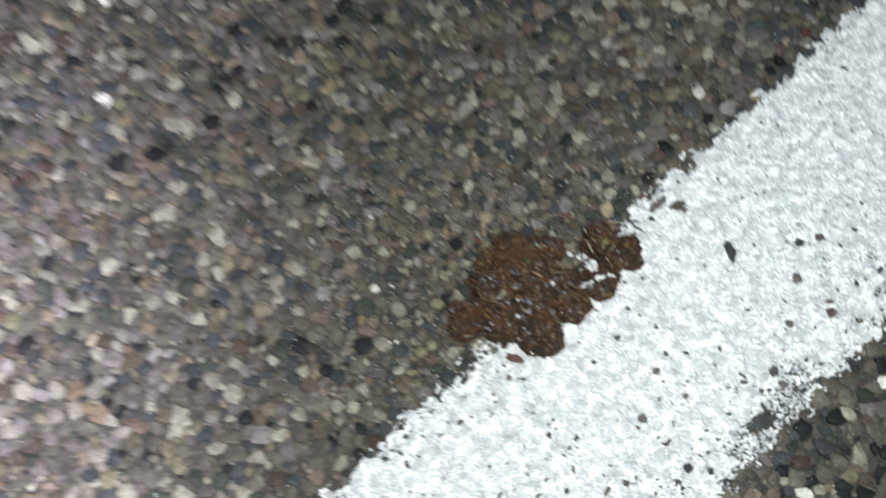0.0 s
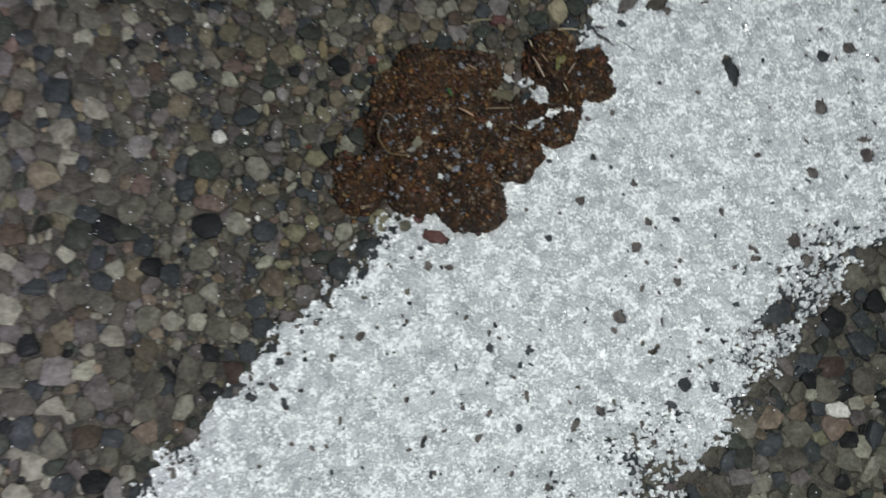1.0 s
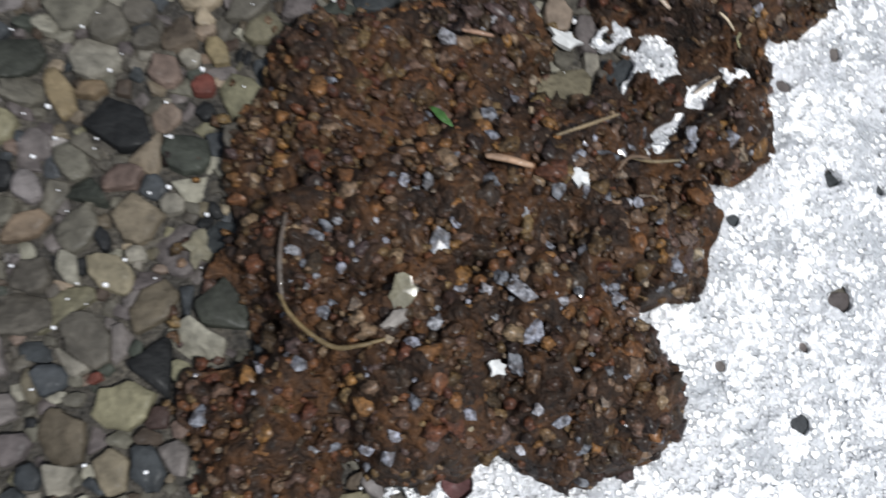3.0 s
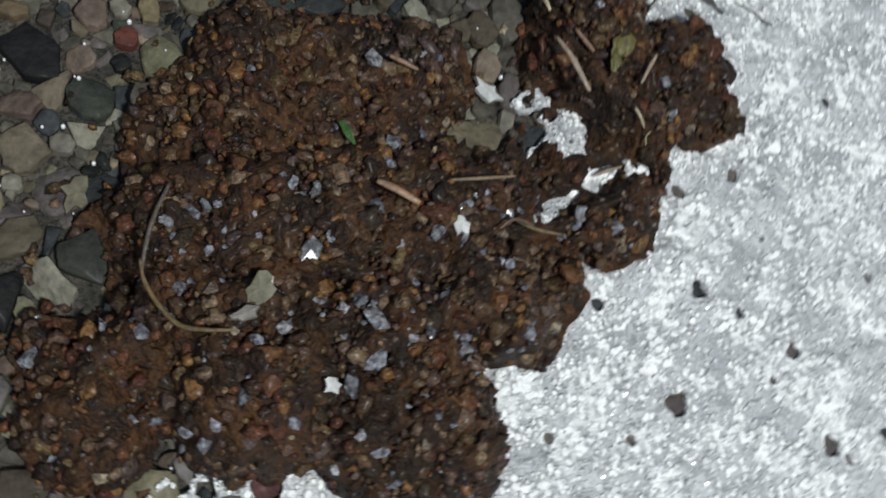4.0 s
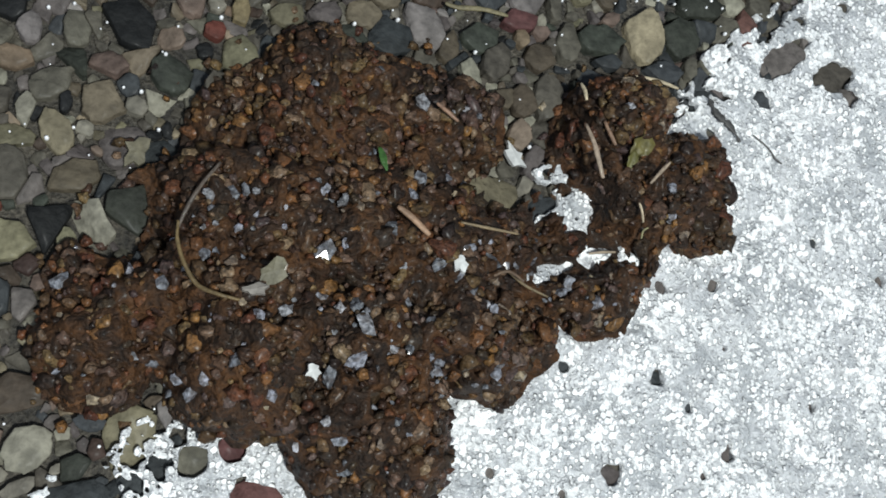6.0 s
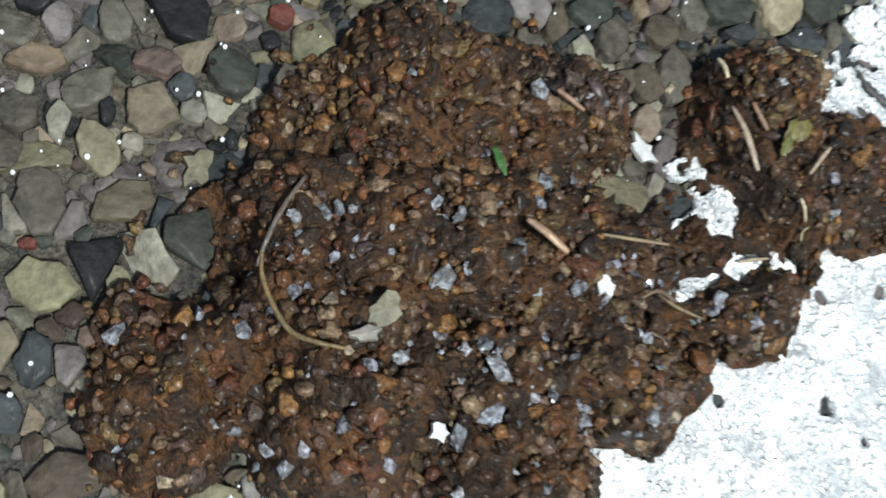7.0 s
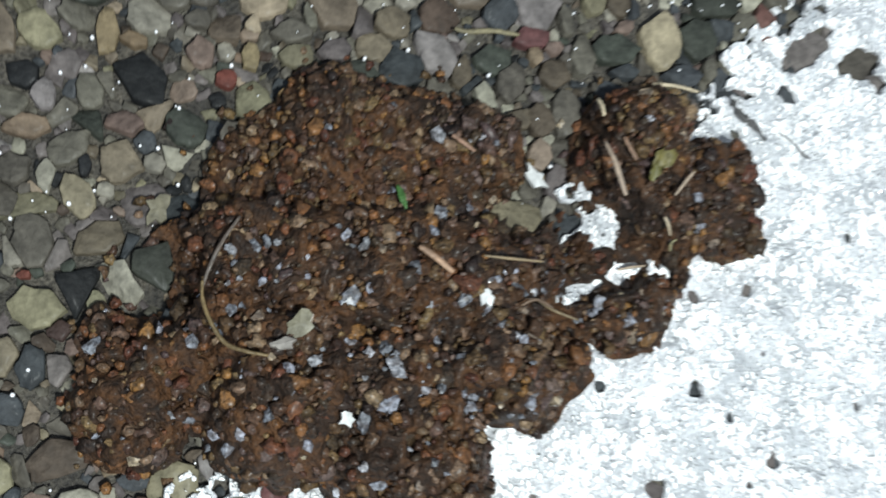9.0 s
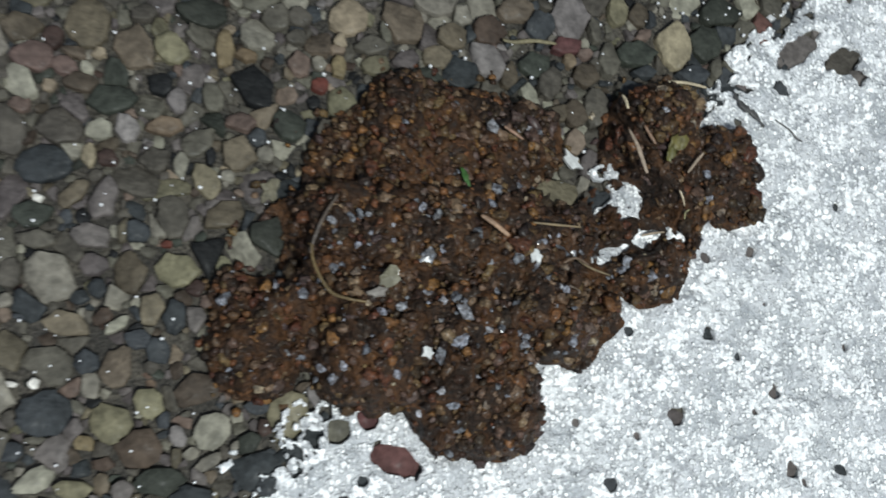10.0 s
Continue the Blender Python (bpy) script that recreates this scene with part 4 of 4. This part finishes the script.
def build_clod():
    step = 0.0004
    X, Y = np.meshgrid(np.arange(-0.004, 0.099, step), np.arange(-0.010, 0.062, step))
    F = clod_field(X, Y)
    Z = F + (vnoise(X, Y, 0.003, 71) - 0.5) * 0.0022 + (vnoise(X, Y, 0.0014, 72) - 0.5) * 0.0020 + (vnoise(X, Y, 0.0008, 73) - 0.5) * 0.0013 - 0.0002
    verts, faces = cut_sheet(X, Y, F, np.maximum(Z, 0.0012 + (vnoise(X, Y, 0.001, 74) - 0.5) * 0.0006), 0.0036)
    clod = new("soil_clod", mesh_of("soil_clod", verts, faces, [SOIL]))
    tagged(clod, "clod of wet brown soil and grit on the line's edge", "soil clod")
    # grit, coarse first
    spots, cell, grid = [], 0.002, {}
    names = list(GRAIN_TONES)

    def drop(x, y, r, tone):
        z = float(clod_field(np.array(x), np.array(y)))
        z += (float(vnoise(x, y, 0.003, 71)) - 0.5) * 0.0022
        sunk = rng.uniform(0.15, 0.55) if tone in STONY else rng.uniform(0.30, 0.78)
        spots.append((x, y, max(z, 0.0003) - r * sunk, r, tone))
        grid.setdefault((int(x // cell), int(y // cell)), []).append((x, y, r))
    for x, y, r, tone in ((0.0389, 0.0177, 0.0011, "white"), (0.0189, 0.0417, 0.0009, "rust"), (0.0186, 0.0398, 0.0009, "rust"), (0.0336, 0.0256, 0.0011, "blue"), (0.0295, 0.0182, 0.0008, "white"),
                          (0.0454, 0.0302, 0.0011, "rust"), (0.0391, 0.0152, 0.0010, "rust"), (0.0343, 0.0206, 0.0009, "blue"), (0.0569, 0.0133, 0.0010, "blue"), (0.0420, 0.0150, 0.0007, "white"), (0.0544, 0.0150, 0.0008, "rust"),
                          (0.0353, 0.0358, 0.0009, "ochre"), (0.0395, 0.0280, 0.0012, "dark"), (0.0374, 0.0286, 0.0007, "cream"), (0.0506, 0.0271, 0.0010, "tan"), (0.0287, 0.0226, 0.0010, "cream"), (0.0292, 0.0258, 0.0008, "tan"), (0.0208, 0.0142, 0.0012, "rust"), (0.0365, 0.0093, 0.0011, "ochre"), (0.0352, 0.0154, 0.0008, "tan"), (0.0207, 0.0241, 0.0007, "blue"),
                          (0.0507, 0.0280, 0.0008, "blue"), (0.0286, 0.0196, 0.0008, "tan"), (0.0376, 0.0198, 0.0007, "blue"), (0.0131, 0.0221, 0.0008, "blue"), (0.0169, 0.0124, 0.0009, "blue"), (0.0166, 0.0204, 0.0008, "blue")):
        drop(x, y, r, tone)
    for r0, r1, tries, k in ((0.0009, 0.0012, 200, 0.95), (0.00055, 0.0010, 9000, 0.70), (0.00025, 0.00055, 30000, 0.76)):
        xs, ys = nrng.uniform(-0.004, 0.098, tries), nrng.uniform(-0.010, 0.062, tries)
        keep = clod_field(xs, ys) > 0.0002
        for x, y in zip(xs[keep], ys[keep]):
            r = rng.uniform(r0, r1)
            i, j = int(x // cell), int(y // cell)
            if all((q[0] - x) ** 2 + (q[1] - y) ** 2 >= (k * (q[2] + r)) ** 2 for a in range(i - 1, i + 2) for b in range(j - 1, j + 2) for q in grid.get((a, b), ())):
                pale = y < 0.033 - 0.12 * abs(x - 0.035) and vnoise(x, y, 0.006, 77) > 0.42
                drop(x, y, r, rng.choices(names, PALE_WEIGHTS if pale else RUST_WEIGHTS if vnoise(x, y, 0.0055, 78) > 0.5 else DARK_WEIGHTS)[0])
    # crumbs that have rolled off the clod onto the stones
    xs, ys = nrng.uniform(-0.012, 0.098, 6000), nrng.uniform(-0.010, 0.068, 6000)
    depth = clod_field(xs, ys)
    for x, y, q in zip(xs, ys, depth):
        if -0.006 < q <= 0.0002 and line_uv(x, y)[1] < -0.003 and rng.random() < 0.35 * math.exp(q / 0.0020):
            r = rng.uniform(0.0003, 0.0008)
            spots.append((x, y, rng.uniform(0.0002, 0.0006), r, rng.choices(names, RUST_WEIGHTS)[0]))
    kinds = {t: [rock_mesh("grain", [GRAIN[t]], 10 * names.index(t) + s, 1 if t in STONY else 2) for s in range(6)] for t in names}
    shapes = []
    for s in range(12):
        me = rock_mesh("grit", [], 200 + s, 2 if s % 4 == 0 else 1)
        shapes.append(([tuple(v.co) for v in me.vertices], [tuple(p.vertices) for p in me.polygons]))
        bpy.data.meshes.remove(me)
    spots.sort(key=lambda s: -s[3])
    verts, faces, index = [], [], []
    for n, (x, y, z, r, tone) in enumerate(spots):
        m = pose(x, y, z, rng.uniform(-30, 30), rng.uniform(-30, 30), rng.uniform(0, 360)) @ Matrix.Scale(r * 1.12, 4)
        if n < 290:
            child("grain", kinds[tone][n % 6], clod, m)
        else:
            vs, fs = shapes[n % 12]
            o = len(verts)
            verts += [tuple(m @ Vector(v)) for v in vs]
            faces += [tuple(q + o for q in f) for f in fs]
            index += [names.index(tone)] * len(fs)
    grit = mesh_of("grit", verts, faces, [GRAIN[t] for t in names], index)
    grit.polygons.foreach_set("use_smooth", np.array([names[k] not in STONY for k in index]))
    child("grit", grit, clod, label="fine wet brown and bluish grit", kind="stuff")


# ---- small loose things ----
def rod(name, points, r, mat, label, category, flat=1.0, group="", knobs=0.1):
    """A bent stalk through the points, tapering to both ends."""
    pts = [Vector(p) for p in points]
    path = []
    for k in range(len(pts) - 1):
        a, b, c, d = pts[max(k - 1, 0)], pts[k], pts[k + 1], pts[min(k + 2, len(pts) - 1)]
        for s in range(5):
            t = s / 5
            path.append(0.5 * ((2 * b) + (c - a) * t + (2 * a - 5 * b + 4 * c - d) * t * t + (3 * b - a - 3 * c + d) * t ** 3))
    path.append(pts[-1])
    verts, faces, n = [], [], len(path)
    for k, p in enumerate(path):
        way = (path[min(k + 1, n - 1)] - path[max(k - 1, 0)]).normalized()
        side = way.cross(Vector((0, 0, 1))).normalized()
        up = side.cross(way)
        w = r * (0.55 + 0.45 * math.sin(math.pi * (k + 0.7) / (n + 0.4))) * rng.uniform(1 - knobs, 1 + knobs)
        for q in range(7):
            a = 6.2832 * q / 7
            verts.append(tuple(p + side * (w * math.cos(a)) + up * (w * flat * math.sin(a))))
    for k in range(n - 1):
        for q in range(7):
            a, b = k * 7 + q, k * 7 + (q + 1) % 7
            faces.append((a, b, b + 7, a + 7))
    faces += [tuple(range(6, -1, -1)), tuple(range((n - 1) * 7, n * 7))]
    return tagged(new(name, mesh_of(name, verts, faces, [mat])), label, category, group)


def leaf(name, x, y, z, length, width, turn, curl, mat, label, category, tilt=12, ragged=0.12):
    """A small curled blade with a rounded outline and some thickness."""
    verts, faces, n, m = [], [], 10, 5
    for side in (0, 1):
        for i in range(n + 1):
            t = i / n
            w = width * math.sin(math.pi * min(1, t * 0.93 + 0.06)) ** 0.7 / 2
            for j in range(m):
                s = (j / (m - 1) * 2 - 1)
                torn = 1 + ragged * math.sin(9 * t + 4 * s) + 0.6 * ragged * math.sin(23 * t + 2 * s)
                verts.append(((t - 0.5) * length, s * w * torn, curl * (s * s - 0.4) * w - curl * (t - 0.5) ** 2 * length - side * 0.00018))
    o = (n + 1) * m
    for i in range(n):
        for j in range(m - 1):
            a = i * m + j
            faces += [(a, a + m, a + m + 1, a + 1), (o + a, o + a + 1, o + a + m + 1, o + a + m)]
    rim = [j for j in range(m)] + [i * m + m - 1 for i in range(1, n + 1)] + [n * m + j for j in range(m - 2, -1, -1)] + [i * m for i in range(n - 1, 0, -1)]
    for a, b in zip(rim, rim[1:] + rim[:1]):
        faces.append((a, b, b + o, a + o))
    ob = new(name, mesh_of(name, verts, faces, [mat]))
    ob.matrix_basis = pose(x, y, z, tilt, -tilt, turn)
    return tagged(ob, label, category)


def on_clod(x, y, lift=0.0008):
    return (x, y, max(0.0, float(clod_field(np.array(x), np.array(y)))) + lift)


def flake(x, y, r, turn, seed, name="paint_flake", mat=None, label="small chip of white paint lying on the soil clod", category="paint flake", group="paint chips on the clod", long=1.0, lift=0.0009):
    """A thin chip or torn scrap with an uneven outline."""
    q = random.Random(seed)
    n = 13
    ring = []
    for k in range(n):
        d = r * (q.uniform(0.5, 1.15) if mat is None else q.uniform(0.52, 1.15))
        ring.append((d * long * math.cos(6.2832 * k / n), d * math.sin(6.2832 * k / n)))
    verts = [(a, b, 0.0004 + q.uniform(-1, 1) * 0.0001) for a, b in ring] + [(a * 1.03, b * 1.03, -0.0002) for a, b in ring] + [(0, 0, 0.0005)]
    faces = [(k, (k + 1) % n, 2 * n) for k in range(n)] + [(n + k, n + (k + 1) % n, (k + 1) % n, k) for k in range(n)] + [tuple(range(2 * n - 1, n - 1, -1))]
    ob = new(name, mesh_of(name, verts, faces, [mat or FLAKE], smooth=False))
    ob.matrix_basis = Matrix.Translation(on_clod(x, y, lift)) @ pose(0, 0, 0, q.uniform(-12, 12), q.uniform(-12, 12), turn)
    return tagged(ob, label, category, group)


def over_clod(*rows):
    """Points of a stalk that lies on the clod: places and heights over its surface."""
    laid = [on_clod(x, y, h) for x, y, h in rows]
    top = max(z for x, y, z in laid)
    return [(x, y, 0.3 * z + 0.7 * top) for x, y, z in laid]


def loose_things():
    rod("straw", [(0.0668, 0.0466, 0.0084), (0.0676, 0.0440, 0.0092), (0.0682, 0.0418, 0.0094), (0.0691, 0.0396, 0.0090)], 0.00038, STRAW, "pale dry straw splinter lying on the soil clod", "straw", flat=0.6)
    rod("straw", over_clod((0.0797, 0.0437, 0.0012), (0.0783, 0.0422, 0.0014), (0.0768, 0.0404, 0.0012)), 0.00026, STRAW, "short pale straw splinter on the soil clod", "straw")
    rod("straw", [(0.0674, 0.0533, 0.0052), (0.0675, 0.0520, 0.0062), (0.0676, 0.0506, 0.0066)], 0.00028, STRAW, "tiny pale straw stub on the soil clod", "straw")
    rod("straw", over_clod((0.0746, 0.0372, 0.0011), (0.0752, 0.0362, 0.0012), (0.0760, 0.0351, 0.0011)), 0.00018, STRAW, "thin pale straw fibre on the soil clod", "straw")
    rod("straw", over_clod((0.0493, 0.0307, 0.0011), (0.0528, 0.0305, 0.0012), (0.0570, 0.0304, 0.0011)), 0.00020, TWIG, "thin brown straw lying along the soil clod", "straw")
    rod("straw", [(0.0710, 0.0313, 0.0016), (0.0730, 0.0317, 0.0018), (0.0750, 0.0320, 0.0015)], 0.00022, STRAW, "pale straw bit lying on white paint beside the clod", "straw")
    rod("straw", over_clod((0.0771, 0.0335, 0.0009), (0.0772, 0.0345, 0.0011), (0.0778, 0.0350, 0.0010)), 0.00016, GREEN_STRAW, "tiny yellowish fibre at the edge of the clod", "straw")
    rod("wood_splinter", over_clod((0.0695, 0.0475, 0.0012), (0.0704, 0.0460, 0.0014), (0.0713, 0.0446, 0.0012)), 0.00030, SPLINTER, "short reddish wood splinter on the soil clod", "splinter")
    rod("wood_splinter", over_clod((0.0412, 0.0313, 0.0013), (0.0432, 0.0300, 0.0016), (0.0452, 0.0284, 0.0013)), 0.00042, SPLINTER, "reddish dry wood splinter on the soil clod", "splinter", flat=0.6)
    rod("wood_splinter", over_clod((0.0466, 0.0461, 0.0012), (0.0480, 0.0452, 0.0015), (0.0495, 0.0442, 0.0012)), 0.00028, SPLINTER, "thin tan wood splinter on the soil clod", "splinter")
    rod("bent_stalk", over_clod((0.0214, 0.0347, 0.0006), (0.0195, 0.0317, 0.0008), (0.0182, 0.0288, 0.0009), (0.0174, 0.0262, 0.0010)), 0.00026, STALK, "flat greyish-brown end of a bent plant stalk", "stalk", flat=0.4)
    rod("bent_stalk", over_clod((0.0173, 0.0268, 0.0014), (0.0174, 0.0247, 0.0014), (0.0183, 0.0222, 0.0013), (0.0198, 0.0200, 0.0012), (0.0218, 0.0191, 0.0011), (0.0243, 0.0186, 0.0009)), 0.00026, YELLOW_STALK, "thin yellowish bent plant stalk curled over the clod", "stalk")
    rod("root_fibre", over_clod((0.0572, 0.0262, 0.0008), (0.0600, 0.0250, 0.0009), (0.0632, 0.0240, 0.0008)), 0.00020, TWIG, "thin brown root fibre in the soil clod", "root", group="root fibres")
    rod("root_fibre", over_clod((0.0545, 0.0252, 0.0008), (0.0565, 0.0260, 0.0008), (0.0590, 0.0252, 0.0008)), 0.00022, TWIG, "thin brown root fibre in the soil clod", "root", group="root fibres")
    rod("straw", [(0.0490, 0.0626, 0.0016), (0.0508, 0.0624, 0.0014), (0.0545, 0.0629, 0.0013), (0.0581, 0.0627, 0.0012)], 0.00036, GREEN_STRAW, "pale greenish straw lying on wet chippings", "straw", flat=0.6)
    rod("straw", [(0.0773, 0.0575, 0.0011), (0.0808, 0.0574, 0.0014), (0.0845, 0.0569, 0.0011)], 0.00030, STRAW, "pale straw lying on wet chippings", "straw", flat=0.6)
    rod("straw", [(0.0743, 0.0210, 0.0009), (0.0758, 0.0183, 0.0009)], 0.00035, SLIVER, "short grey plant sliver lying on white paint", "straw")
    rod("dark_twig", [(0.0895, 0.0563, 0.0010), (0.0908, 0.0541, 0.0012), (0.0929, 0.0527, 0.0012), (0.0947, 0.0506, 0.0010)], 0.00044, DARKTWIG, "dark wet knobbly twig lying on white paint", "twig", flat=0.4, knobs=0.6)
    rod("dark_twig", [(0.0970, 0.0520, 0.0009), (0.0992, 0.0505, 0.0010), (0.1006, 0.0490, 0.0010), (0.1018, 0.0484, 0.0009)], 0.00018, DARKTWIG, "thin dark twig lying on white paint", "twig")
    x, y, z = on_clod(0.0402, 0.0380, 0.0017)
    leaf("grass_blade", x, y, z, 0.0034, 0.0008, -72, 0.35, GRASS, "short bright green blade of grass on the clod", "grass")
    x, y, z = on_clod(0.0753, 0.0452, 0.0016)
    leaf("dry_leaf", x, y, z, 0.0062, 0.0024, 64, 0.8, LEAF, "small yellow-green withered leaf on the clod", "leaf", ragged=0.35)
    x, y, z = on_clod(0.0742, 0.0434, 0.0012)
    leaf("dry_leaf", x, y, z, 0.0038, 0.0012, 80, 0.6, LEAF, "narrow curled yellow-green leaf on the clod", "leaf", ragged=0.3)
    flake(0.0277, 0.0222, 0.0016, 35, 12, "leaf_scrap", CREAM_LEAF, "pale torn leaf scrap on the clod", "leaf", "", 1.25, 0.0012)
    flake(0.0259, 0.0198, 0.0007, 5, 14, "leaf_scrap", PALE_SCRAP, "narrow whitish plant scrap on the clod", "leaf", "", 2.3, 0.0013)
    flake(0.0124, 0.0367, 0.0016, 70, 9, "leaf_scrap", CREAM_LEAF, "cream star-shaped leaf scrap beside the clod", "leaf", "", 1.5, 0.0010)
    flake(0.0332, 0.0120, 0.0010, 20, 3)
    flake(0.0497, 0.0257, 0.0008, 80, 5, long=1.5)
    flake(0.0600, 0.0432, 0.0013, -50, 8, long=1.6)


paint_line()
build_clod()
loose_things()
lay_chips()
